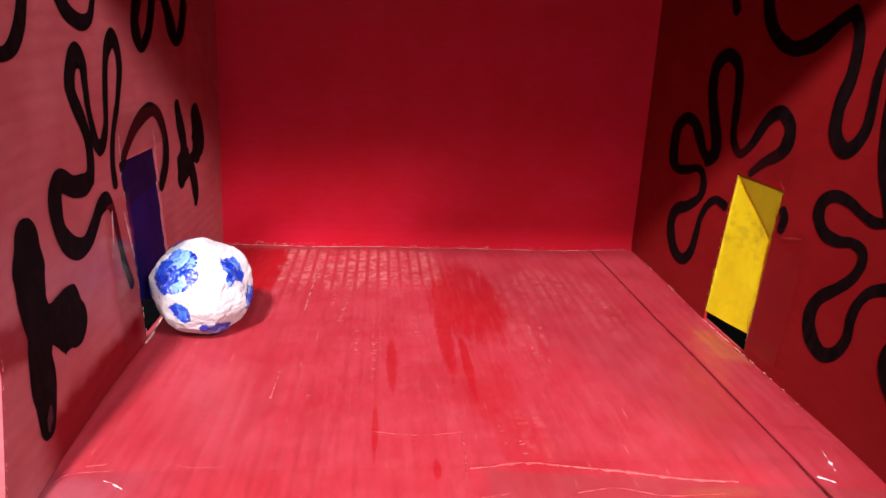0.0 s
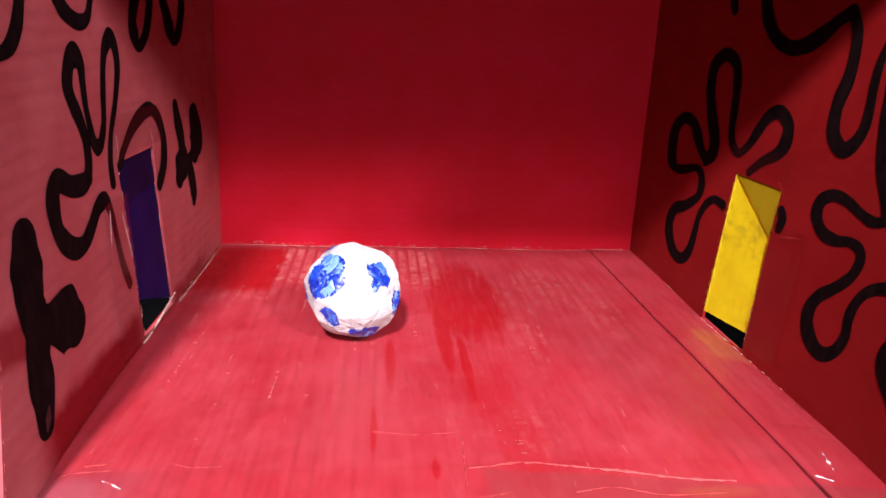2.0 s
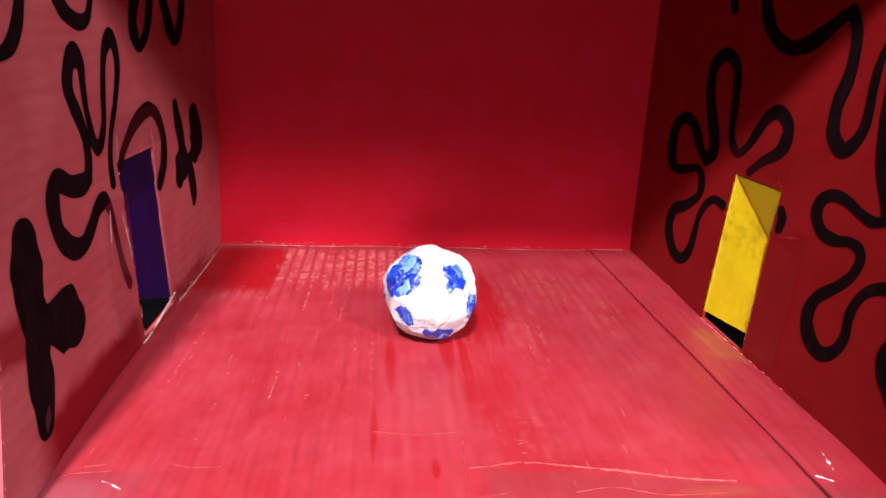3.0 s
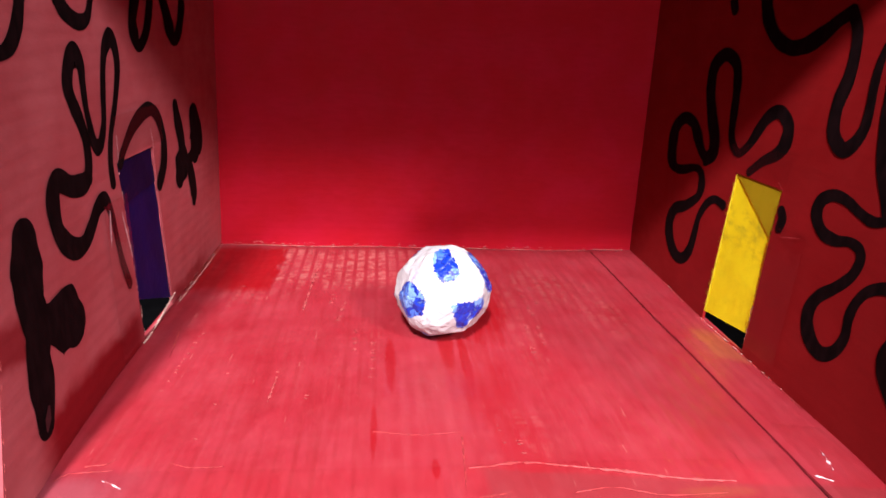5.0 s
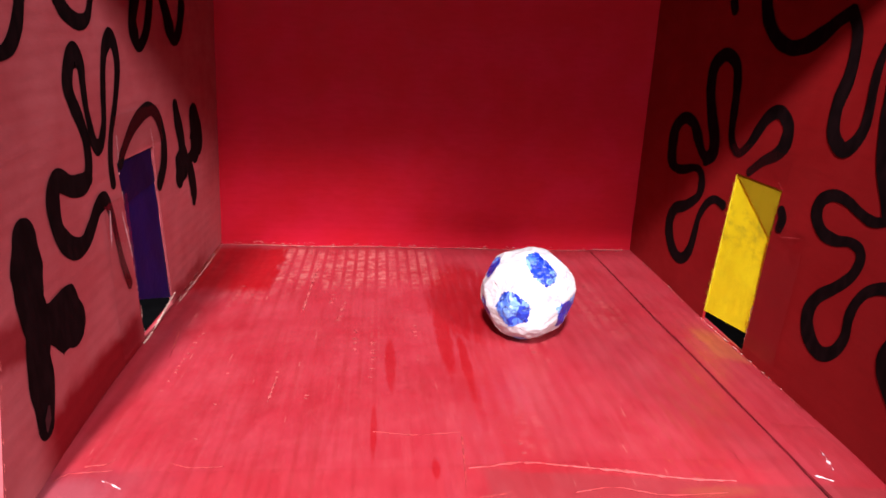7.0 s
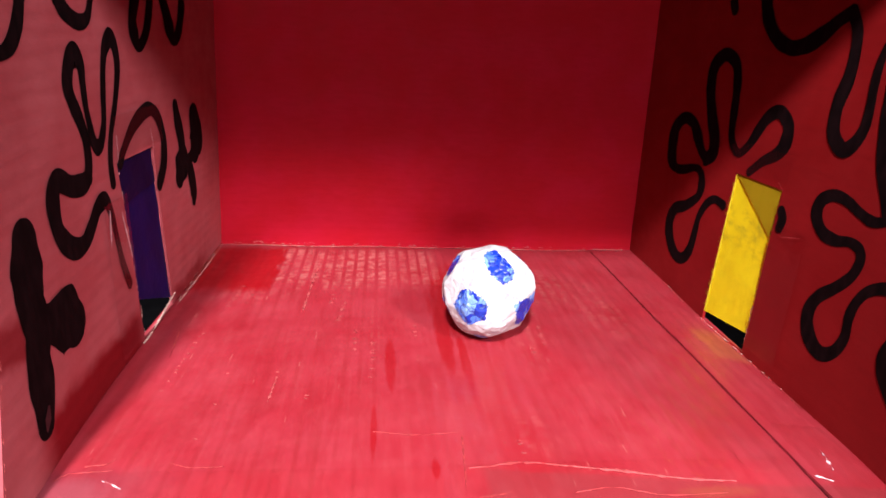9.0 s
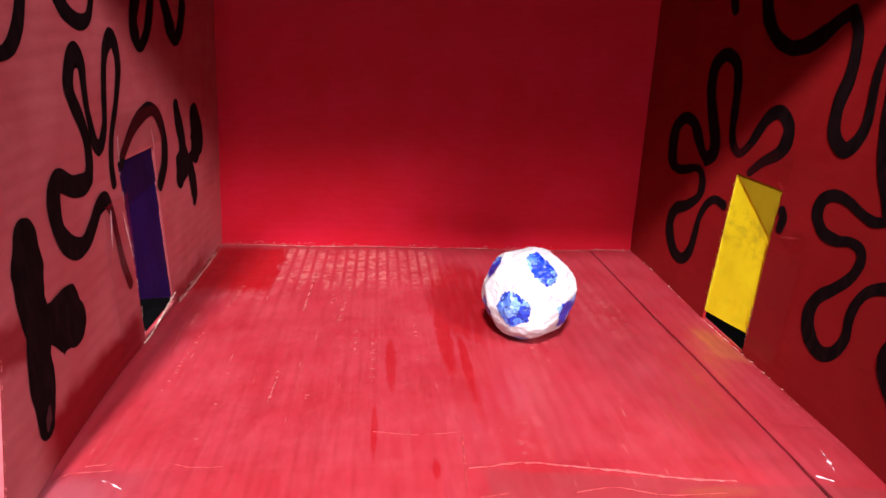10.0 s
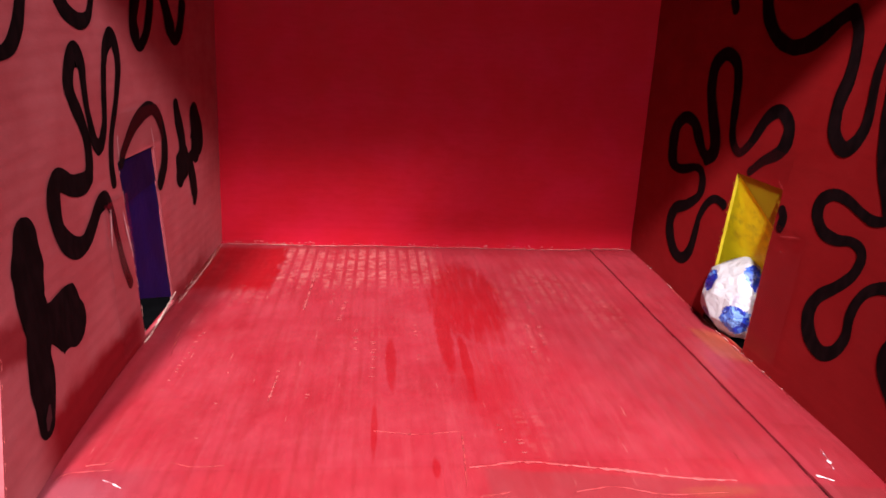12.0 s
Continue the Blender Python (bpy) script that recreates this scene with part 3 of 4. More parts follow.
drawing("marker_flower", wall_right, "right", [
    ([9.6, 9.7, 8.3, 8.3, 10.5, 9.4, 7.9, 7.9], [(-127.5, 209.2), (-133.3, 196.3), (-145.3, 184.8), (-160.8, 179.1), (-174.3, 181.0), (-185.4, 186.5), (-194.0, 192.6), (-201.5, 196.4)]),
    ([6.7, 6.8, 7.5, 8.3, 9.2, 9.0, 8.2, 7.7, 8.4, 6.6, 5.8, 5.6, 5.0, 5.0], [(-202.0, 196.9), (-208.5, 187.6), (-210.8, 175.9), (-210.7, 165.2), (-208.6, 155.5), (-208.5, 146.2), (-211.1, 137.4), (-219.1, 131.6), (-225.6, 135.0), (-229.5, 143.5), (-229.2, 153.5), (-228.0, 163.7), (-228.2, 173.9), (-230.3, 181.3)])], "large black marker petal outline")
drawing("marker_flower", wall_right, "right", [
    ([4.1, 5.3, 5.1, 5.7, 6.3, 8.5, 8.6, 7.3, 6.1, 5.1, 6.2, 6.4, 6.3, 6.3, 7.6, 10.2, 11.0, 9.0, 6.6, 6.4, 6.3, 5.7, 5.7, 6.1, 6.2], [(-259.9, 105.8), (-250.9, 103.4), (-241.4, 105.3), (-231.9, 108.4), (-221.9, 108.7), (-214.5, 103.8), (-214.0, 95.9), (-221.2, 88.8), (-231.6, 87.7), (-241.0, 90.0), (-248.6, 88.6), (-251.2, 83.2), (-248.5, 74.5), (-240.6, 65.4), (-230.5, 55.6), (-227.2, 44.2), (-232.3, 34.0), (-242.4, 29.8), (-251.2, 34.7), (-255.8, 45.1), (-254.9, 56.1), (-257.0, 65.5), (-262.0, 72.9), (-270.4, 77.7), (-275.1, 78.1)])], "wavy black marker petal outline")
drawing("marker_petal", wall_right, "right", [(7.0, [(-238.6, 164.5), (-241.8, 144.7), (-247.4, 127.5), (-258.5, 109.1)])])
drawing("marker_petal", wall_right, "right", [(7.0, [(-285.3, 60.6), (-281.4, 50.0), (-284.0, 41.5), (-294.3, 32.2)])])
drawing("torn_flake", wall_left, "left", [([2, 5, 2], [(-284.4, 19.5), (-282.5, 23.0), (-280.5, 27.0)])], "torn dull red flake over the ink", M_FLAKE, 0.0009)
drawing("marker_petal", wall_right, "right", [(7.0, [(-94.0, 218.0), (-96.2, 207.7), (-99.5, 201.4)])])


# slivers laid on the walls as painted glints of the tape
for shape in (([0.5, 1.1, 0.3], [(-198.9, 84.3), (-200.8, 75.8), (-202.4, 66.6)]), ([0.4, 0.8, 0.4], [(-186.0, 80.0), (-183.8, 68.3), (-180.2, 53.0)]), ([0.3, 0.5, 0.2], [(-135.8, 115.4), (-134.1, 109.3), (-133.9, 104.0)]), ([0.3, 0.5, 0.2], [(-180.5, 118.4), (-181.0, 112.3), (-181.7, 105.5)])):
    drawing("tape_glint", wall_left, "left", [shape], "white sliver painted as a glint on clear tape", M_GLINT, 0.0011)
for shape in (([0.3, 0.6, 0.3], [(-178.7, 105.7), (-181.5, 103.7), (-184.3, 101.7)]), ([0.2, 0.5, 0.2], [(-191.5, 76.2), (-198.3, 78.1), (-207.1, 80.4)])):
    drawing("tape_glint", wall_right, "right", [shape], "pale red sliver painted as a glint on clear tape", M_CREASE, 0.0011)


# ---- doorway flaps ----
def paper_flap(name, wide, tall, material, label, seed, slant, lean=0.0):
    """A strip of painted paper that hangs from its top edge; its space starts at the middle of that edge, y across, z down."""
    rng = random.Random(seed)
    us, vs = steps(-wide / 2, wide / 2, 10), steps(-tall, 0.0, 24)
    jag = [rng.uniform(-0.0006, 0.0006) for _ in vs]

    def place(u, v):
        k = -v / tall
        edge = jag[min(range(len(vs)), key=lambda q: abs(vs[q] - v))] * (1 if abs(u) > wide * 0.49 else 0)
        return (0.0005 * noise.noise((u * 40, v * 40, seed)), u + edge + lean * (1 - k), v + slant * k * (u / wide))

    flap = new(name)
    part("paper_sheet", board(us, vs, place, lambda u, v: (0.0003, 0, 0)), material, flap)
    return tagged(flap, label, "paper flap")


blue_flap = paper_flap("blue_flap", 0.0490, 0.0890, M_BLUE, "dark blue painted paper flap hanging in the cut doorway", 4.0, -0.0205, -0.0085)
blue_flap.matrix_world = pose(left_x(-0.15) - 0.0016, -0.1495, 0.1042)
part("dark_top", board(steps(-0.0236, 0.0236, 6), steps(-0.0215, -0.0004, 6), lambda u, v: (0.0011 + 0.0003 * noise.noise((u * 60, v * 60, 2.0)), u - 0.0085 * (1 + v / 0.0895), v + 0.05 * u), lambda u, v: (-0.0002, 0, 0)), M_BLUE_DEEP, blue_flap, "darker strip across the top of the blue paper")
yellow_flap = paper_flap("yellow_flap", 0.090, 0.1012, M_YELLOW, "bright yellow painted paper flap hanging in the cut doorway", 9.0, -0.0127)
# triangle toned dull: shade on the flap's top corner put into the colour
bm = bmesh.new()
for dx in (-0.0003, -0.0005):
    bm.faces.new([bm.verts.new(q) for q in ((dx, 0.003, -0.002), (dx, -0.0455, -0.002), (dx, -0.0447, -0.033))])
part("shade_corner", bm, M_YELLOW_SHADED, yellow_flap, "duller yellow paper triangle with shade put into its colour")


part("door_lining", board([right_x(-0.13) + 0.0002, right_x(-0.13) + THICK + 0.0002], steps(0.002, DOOR_TOP - 0.004, 8), lambda u, v: (u, DOOR_R[1] + lean_right(DOOR_R[1], v) - 0.0004, v),
                          lambda u, v: (0, 0.0003, 0)), M_YELLOW_EDGE, wall_right, "yellow paper edge of the doorway")

# ---- clear tape ----
def tape_strip(name, place, us, vs, parent, label, out):
    """A strip of clear tape just proud of the board, with a faintly wavy surface."""
    bm = bmesh.new()
    grid = [[bm.verts.new(place(u, v)) for v in vs] for u in us]
    for a, b in zip(grid, grid[1:]):
        for k in range(len(vs) - 1):
            bm.faces.new((a[k], b[k], b[k + 1], a[k + 1])).smooth = True
    bm.normal_update()
    if sum(f.normal.dot(Vector(out)) for f in bm.faces) < 0:
        bmesh.ops.reverse_faces(bm, faces=bm.faces)
    ob = part(name, bm, M_TAPE, parent, label)
    ob.visible_shadow = False
    return ob


def on_left(lift):
    return lambda y, z: (left_x(y, z) + ripple(y, z) + lift, y, z)


def on_right(lift):
    return lambda y, z: (right_x(y, z) - ripple(y, z) - lift, y, z)


tape_strip("clear_tape", on_left(0.0009), steps(-0.205, -0.1775, 6), steps(0.004, 0.088, 16), wall_left, "glossy clear tape beside the doorway", (1, 0, 0))
tape_strip("clear_tape", on_left(0.0009), steps(-0.182, -0.118, 12), steps(0.106, 0.128, 6), wall_left, "glossy clear tape above the doorway", (1, 0, 0))
tape_strip("clear_tape", on_right(0.0009), steps(-0.212, -0.1825, 6), steps(0.002, 0.082, 16), wall_right, "glossy clear tape beside the doorway", (-1, 0, 0))
tape_strip("clear_tape", on_right(0.0009), steps(-0.186, -0.128, 12), steps(0.104, 0.122, 6), wall_right, "glossy clear tape above the doorway", (-1, 0, 0))


def on_floor(lift, x_over=0.0):
    return lambda x, y: (x, y, surface_z(x, y) + lift + 0.0006 * abs(noise.noise((x * 60, y * 90, 4.0))))


tape_strip("clear_tape", on_floor(0.0007), steps(0.166, 0.318, 60), steps(-0.330, -0.2855, 24), floor, "wrinkled clear tape over the front edge", (0, 0, 1))
tape_strip("clear_tape", on_floor(0.0006), steps(0.004, 0.160, 60), steps(-0.330, -0.2865, 24), floor, "wrinkled clear tape over the front edge", (0, 0, 1))
tape_strip("clear_tape", on_floor(0.0008), steps(0.326, 0.354, 14), steps(-0.330, -0.262, 30), floor, "wrinkled clear tape over the front edge", (0, 0, 1))


# ---- torn edges and crumbs of bare paper ----
def chips(name, parent, spots, rng, size, material, label):
    """Small torn flakes, each a thin bent four-sided chip."""
    bm = bmesh.new()
    for at, along in spots:
        a = Vector(along).normalized()
        up = Vector((0, 0, 1)) if abs(a.z) < 0.8 else Vector((1, 0, 0))
        side = a.cross(up).normalized()
        long, wide, tall = size * rng.uniform(0.6, 2.4), size * rng.uniform(0.25, 0.6), size * rng.uniform(0.1, 0.4)
        turn = Matrix.Rotation(rng.uniform(-0.5, 0.5), 3, up)
        base = [turn @ (a * long * s + side * wide * t) for s, t in ((-1, -0.6), (0.9, -1), (1, 0.7), (-0.8, 1))]
        low = [bm.verts.new(Vector(at) + q) for q in base]
        peak = bm.verts.new(Vector(at) + up * tall + a * long * rng.uniform(-0.4, 0.4))
        bm.faces.new(low[::-1])
        for i in range(4):
            bm.faces.new((low[i], low[(i + 1) % 4], peak))
    return part(name, bm, material, parent, label)


rng = random.Random(11)
chips("torn_paper", wall_back, [((rng.uniform(0.0, W), -0.001 - abs(rng.gauss(0, 0.0012)), 0.0006 + abs(rng.gauss(0, 0.0008))), (1, rng.uniform(-0.3, 0.3), 0)) for _ in range(70)], rng, 0.0006, M_CRUMB, "pale torn paper along the back crease")
chips("torn_paper", wall_left, [((left_x(y) + 0.0012 + abs(rng.gauss(0, 0.001)), y, 0.0006 + abs(rng.gauss(0, 0.0008))), (rng.uniform(-0.2, 0.2), 1, 0)) for y in [rng.uniform(-0.13, -0.0) for _ in range(50)]], rng, 0.0006, M_CRUMB, "pale torn paper along the floor crease")
chips("torn_paper", wall_right, [((right_x(y) - 0.0008, y, flap_z(W, y) + 0.0007), (0, 1, 0)) for y in [rng.uniform(-0.235, -0.02) for _ in range(14)]], rng, 0.0007, M_CRUMB, "pale torn paper along the floor crease")
chips("scuffed_corner", wall_back, [((left_x(0, z) + 0.0006, -0.0008, z), (0.05, 0, 1)) for z in [rng.uniform(0.10, 0.20) for _ in range(12)]], rng, 0.0008, M_CREASE, "scuffed back corner")
chips("torn_edge", wall_left, [((left_x(DOOR_L[0]) + 0.0004, DOOR_L[0] + lean_left(DOOR_L[0], z) - 0.0003 + rng.gauss(0, 0.0003), z), (0, 0.1, 1)) for z in [rng.uniform(0.0, 0.100) for _ in range(30)]], rng, 0.0006, M_CRUMB, "pale torn cardboard edge of the doorway")
chips("torn_edge", wall_right, [((right_x(DOOR_R[0]) - 0.0004, DOOR_R[0] - 0.0002 + rng.gauss(0, 0.0003), z), (0, 0.1, 1)) for z in [rng.uniform(-0.004, 0.034) for _ in range(14)]], rng, 0.0006, M_CRUMB, "pale torn cardboard edge of the doorway")
# the left doorway's sill: a ragged, lifted strip of bare board
sill_bm = board(steps(DOOR_L[0] - 0.002, DOOR_L[1] + 0.004, 40), steps(0.0, 1.0, 2),
                lambda y, s: (left_x(y) + 0.0004 - 0.0010 * s + 0.0006 * noise.noise((y * 300, s, 1)), y, -0.0006 + 0.0065 * max(0, (y - DOOR_L[0]) / 0.049) ** 1.5 + 0.0007 * noise.noise((y * 400, s * 3, 6))), lambda y, s: (0, 0, -0.0006))
chips("torn_edge", wall_right, [((right_x(y) - 0.0006, y + lean_right(y, z), z), (0, 0.05, 1)) for z, y in [(rng.uniform(0.001, 0.098), DOOR_R[k % 2] + rng.gauss(0, 0.0003)) for k in range(64)]], rng, 0.00055, M_YELLOW_EDGE, "ragged yellow paper edge of the doorway")
chips("torn_edge", wall_right, [((right_x(y) - 0.0010, y, flap_z(W, y) + 0.0006), (0, 1, 0)) for y in [rng.uniform(-0.186, -0.130) for _ in range(26)]], rng, 0.0007, M_CRUMB, "pale torn cardboard sill of the doorway")
chips("torn_edge", wall_left, [((left_x(-0.31) + 0.0003, front_left(-0.318, z) + 0.0004, z), (0, 0.2, 1)) for z in [rng.uniform(0.0, 0.10) for _ in range(60)]], rng, 0.0005, M_RUB, "pale bare front edge of the cardboard")
part("sill", sill_bm, M_TORN, wall_left, "ragged pale cardboard sill")


def ridge(points, wide, material):
    """A crease, a scratch or a white sliver in place of a glint, raised from the floor, points in millimetres (x, y).
    """
    line = curve_through([(a / 1000, b / 1000) for a, b in points], 8)
    n = len(line)
    bm = bmesh.new()
    last = None
    for i, at in enumerate(line):
        along = (line[min(i + 1, n - 1)] - line[max(i - 1, 0)]).normalized()
        side = Vector((-along.y, along.x)) * wide / 2000 * (0.35 + 0.65 * math.sin(math.pi * (i + 0.5) / n)) * max(0.02, 0.6 + 2.0 * noise.noise((at.x * 330, at.y * 330, 8.0)))
        z = surface_z(at.x, at.y) + 0.0003
        cross = [bm.verts.new((*(at + side), z)), bm.verts.new((*at, z + wide / 7000)), bm.verts.new((*(at - side), z))]
        if last:
            for k in range(2):
                bm.faces.new((last[k], last[k + 1], cross[k + 1], cross[k]))
        last = cross
    bmesh.ops.recalc_face_normals(bm, faces=bm.faces)
    return part("crease", bm, material, floor)


ridge([(129.9, -261.6), (150.7, -264.7), (170.8, -262.6)], 0.9, M_CREASE)
ridge([(171.3, -287.2), (180.8, -286.4), (189.3, -284.6), (200, -284.6), (213.9, -287.4)], 2.3, M_CREASE)
ridge([(212, -286.9), (228.1, -290.1), (238.2, -291.7), (261.0, -296.6), (287.2, -299.4)], 2.3, M_RUB)
ridge([(171.2, -265.2), (170.1, -281.8), (168.7, -299.3)], 0.9, M_CREASE)
ridge([(12.9, -282.1), (20.1, -281.0), (23.3, -277.9)], 1.28, M_CREASE)
# a white sliver: glint on the wrinkled tape, painted
ridge([(23.0, -290.7), (27.5, -292.8), (31.9, -295.5)], 0.7, M_GLINT)
ridge([(77.6, -236.0), (78.1, -226.9), (78.6, -212.4)], 1.1, M_RUB)
ridge([(82.6, -132.2), (83.4, -95.9), (84.6, -50.1)], 1.5, M_RUB)
# two more painted glints, at the right front corner
ridge([(340.4, -281.2), (338.4, -287.9), (336.0, -295.5)], 1.5, M_GLINT)
ridge([(324.5, -298.7), (327.4, -301.0), (330.2, -302.8)], 2.2, M_GLINT)
ridge([(4.8, -290.1), (9.4, -286.3), (24.9, -284.9)], 1.02, M_CREASE)
ridge([(213.9, -303.6), (231.7, -301.6), (251.8, -306.4), (279.5, -306.1)], 1.28, M_CREASE)
ridge([(45.7, -280.8), (55.6, -283.9), (68.0, -283.6)], 0.64, M_CREASE)
ridge([(296.1, -277.8), (299.4, -292.7), (315.0, -291.8)], 0.64, M_CREASE)
ridge([(173.5, -304.6), (180.6, -303.6), (186.7, -302.6)], 1.02, M_CREASE)
ridge([(17.9, -193.6), (15.0, -172.8), (11.6, -150.8)], 1.02, M_CREASE)


def rub_marks(tracks, rng):
    """Paint rubbed off the ribs: short pale ticks across a rib, one under the other. A track: x, y from and to in millimetres, breadth, share that is left."""
    bm = bmesh.new()
    for x, a, b, wide, share, drift in tracks:
        y = a
        while y > b:
            if rng.random() < share:
                mid = x + drift * (a - y) / 100 + rng.gauss(0, 0.5)
                half, deep = wide * rng.uniform(0.3, 0.6), rng.uniform(0.25, 0.6)
                low, peak = [], []
                for k in range(4):
                    u = (mid + half * (k / 1.5 - 1)) / 1000
                    v = (y + rng.gauss(0, 0.25)) / 1000
                    z = surface_z(u, v) + 0.00022
                    taper = deep / 1000 * (0.4 if k in (0, 3) else 1.0)
                    low.append((bm.verts.new((u, v - taper, z)), bm.verts.new((u, v + taper, z))))
                    peak.append(bm.verts.new((u, v, z + 0.00003)))
                for k in range(3):
                    bm.faces.new((low[k][0], low[k + 1][0], peak[k + 1], peak[k]))
                    bm.faces.new((peak[k], peak[k + 1], low[k + 1][1], low[k][1]))
            y -= rng.uniform(1.6, 4.2)
    bmesh.ops.recalc_face_normals(bm, faces=bm.faces)
    if sum(f.normal.z for f in bm.faces) < 0:
        bmesh.ops.reverse_faces(bm, faces=bm.faces)
    return part("rub_marks", bm, M_RUB, floor, "pale scuffs where the ribs are rubbed bare")


mark_rng = random.Random(5)
rub_marks([(78.3, -208, -232, 1.6, 0.9, -1), (84.5, -50, -128, 1.6, 0.7, -2), (109, -118, -147, 3.0, 0.6, -8), (101, -92, -128, 3.0, 0.5, -2), (129, -165, -216, 3.4, 0.6, 0),
           (118, -150, -190, 3.0, 0.35, 0), (155, -150, -204, 2.6, 0.3, 0), (228.5, -150, -198, 3.6, 0.6, -8), (236, -150, -180, 3.0, 0.4, -6), (190, -246, -274, 2.2, 0.35, 4), (198, -266, -280, 3.4, 0.3, 0),
           (28, -165, -228, 2.0, 0.5, -6), (20, -110, -160, 2.4, 0.5, -8), (36, -92, -130, 3.4, 0.45, -8), (45, -98, -125, 3.4, 0.4, -4), (96, -215, -240, 2.0, 0.35, 0), (262, -60, -100, 4.0, 0.5, 0), (254, -60, -105, 4.0, 0.45, 0),
           (246, -70, -120, 4.0, 0.45, -4), (270, -66, -110, 4.0, 0.4, 0), (238, -95, -135, 3.6, 0.5, -4), (298, -100, -152, 3.0, 0.35, 0), (290, -80, -140, 3.0, 0.3, 0), (334, -95, -180, 3.0, 0.4, 6), (52, -200, -280, 2.0, 0.15, 0)], mark_rng)

# pale rubbed lines where the floor meets the walls
ridge([(1000 * right_x(y / 1000) - 1.3, y) for y in (-20, -60, -100, -140, -182, -215, -245)], 1.0, M_CREASE)
ridge([(1000 * left_x(y / 1000) + 1.6, y) for y in (-8, -40, -75, -105, -122)], 1.2, M_CRUMB)
ridge([(x, -2.0) for x in (8, 60, 115, 160, 215, 270, 320, 352)], 1.6, M_CREASE)
ridge([(x, -1.2 - 0.6 * (x % 7) / 7) for x in range(4, 120, 8)], 1.6, M_CRUMB)
ridge([(x, -1.0 - 0.7 * (x % 5) / 5) for x in range(112, 356, 9)], 1.0, M_CRUMB)


# ---- the paper ball ----
def paper_ball(radius):
    """A crumpled, flat-faceted ball of wrapped paper."""
    rng = random.Random(21)
    planes = []
    for k in range(70):
        z = 1 - 2 * (k + 0.5) / 70
        a = k * 2.39996 + rng.uniform(-0.3, 0.3)
        s = math.sqrt(1 - z * z)
        planes.append((Vector((s * math.cos(a), s * math.sin(a), z)), rng.uniform(0.935, 1.0)))
    long_way = Vector((0.695, -0.125, 0.708))
    bm = bmesh.new()
    bmesh.ops.create_icosphere(bm, subdivisions=6, radius=1.0)
    for v in bm.verts:
        d = v.co.normalized()
        flat = min(h / max(d.dot(q), 0.05) for q, h in planes if d.dot(q) > 0.3)
        ridge = 0.022 * abs(noise.noise(d * 5.0)) + 0.010 * abs(noise.noise(d * 11.0)) + 0.003 * noise.noise(d * 23.0)
        v.co = d * radius * (min(flat, 1.045) - ridge + 0.002)
        v.co += long_way * v.co.dot(long_way) * 0.045

    def spot_of(d):
        """Which blue patch a direction lies in, if any; the patches have ragged, brushed outlines."""
        for k, (middle, reach) in enumerate(SPOTS):
            lean = d.dot(middle)
            if lean < 0.8:
                continue
            east = Vector((0, 0, 1)).cross(middle).normalized()
            turn = math.atan2(d.dot(middle.cross(east)), d.dot(east)) / (2 * math.pi) * len(reach) % len(reach)
            a, b = reach[int(turn) % len(reach)], reach[(int(turn) + 1) % len(reach)]
            far = math.acos(min(lean, 1.0)) + 0.030 * noise.noise(d * 9.0) + 0.030 * noise.noise(d * 24.0) + 0.012 * noise.noise(d * 60.0)
            if far < a + (b - a) * (turn % 1.0):
                return k
        return None

    patches = {}
    for face in bm.faces:
        face.smooth = True
        k = spot_of(face.calc_center_median().normalized())
        if k is not None:
            patches.setdefault(k, []).append(face)
    painted = []
    for k in sorted(patches):
        made, copy = {}, bmesh.new()
        for face in patches[k]:
            for v in face.verts:
                if v not in made:
                    made[v] = copy.verts.new(v.co * 1.004)
            copy.faces.new([made[v] for v in face.verts]).smooth = True
        painted.append(copy)
    ball = new("paper_ball")
    part("paper_wrapping", bm, M_BALL, ball, "crumpled white paper")
    for copy in painted:
        part("painted_patch", copy, M_SPOT, ball, "ragged patch of brushed blue paint")
    return tagged(ball, "crumpled white paper ball with painted blue patches on the red floor", "ball")


ball = paper_ball(0.0281)

# ---- the room round the box: unseen, added and toned dark ----
# the black tabletop stands in for the darkness below the doorway flaps
table = new("table")
table.location = (0.2, -0.3, -0.75)
part("tabletop", board(steps(-1.4, 1.4, 4), steps(-1.0, 1.0, 4), lambda x, y: (x, y, 0.7425), lambda x, y: (0, 0, -0.03), smooth=False), M_TABLE_DARK, table)
for lx, ly in ((-1.3, -0.9), (1.3, -0.9), (1.3, 0.9), (-1.3, 0.9)):
    bm = bmesh.new()
    bmesh.ops.create_cone(bm, cap_ends=True, segments=12, radius1=0.022, radius2=0.032, depth=0.7125, matrix=Matrix.Translation((lx, ly, 0.35625)))
    part("leg", bm, M_BROWN, table, "tapered brown leg")
tagged(table, "unseen table added under the box, its black top standing in for darkness", "table")
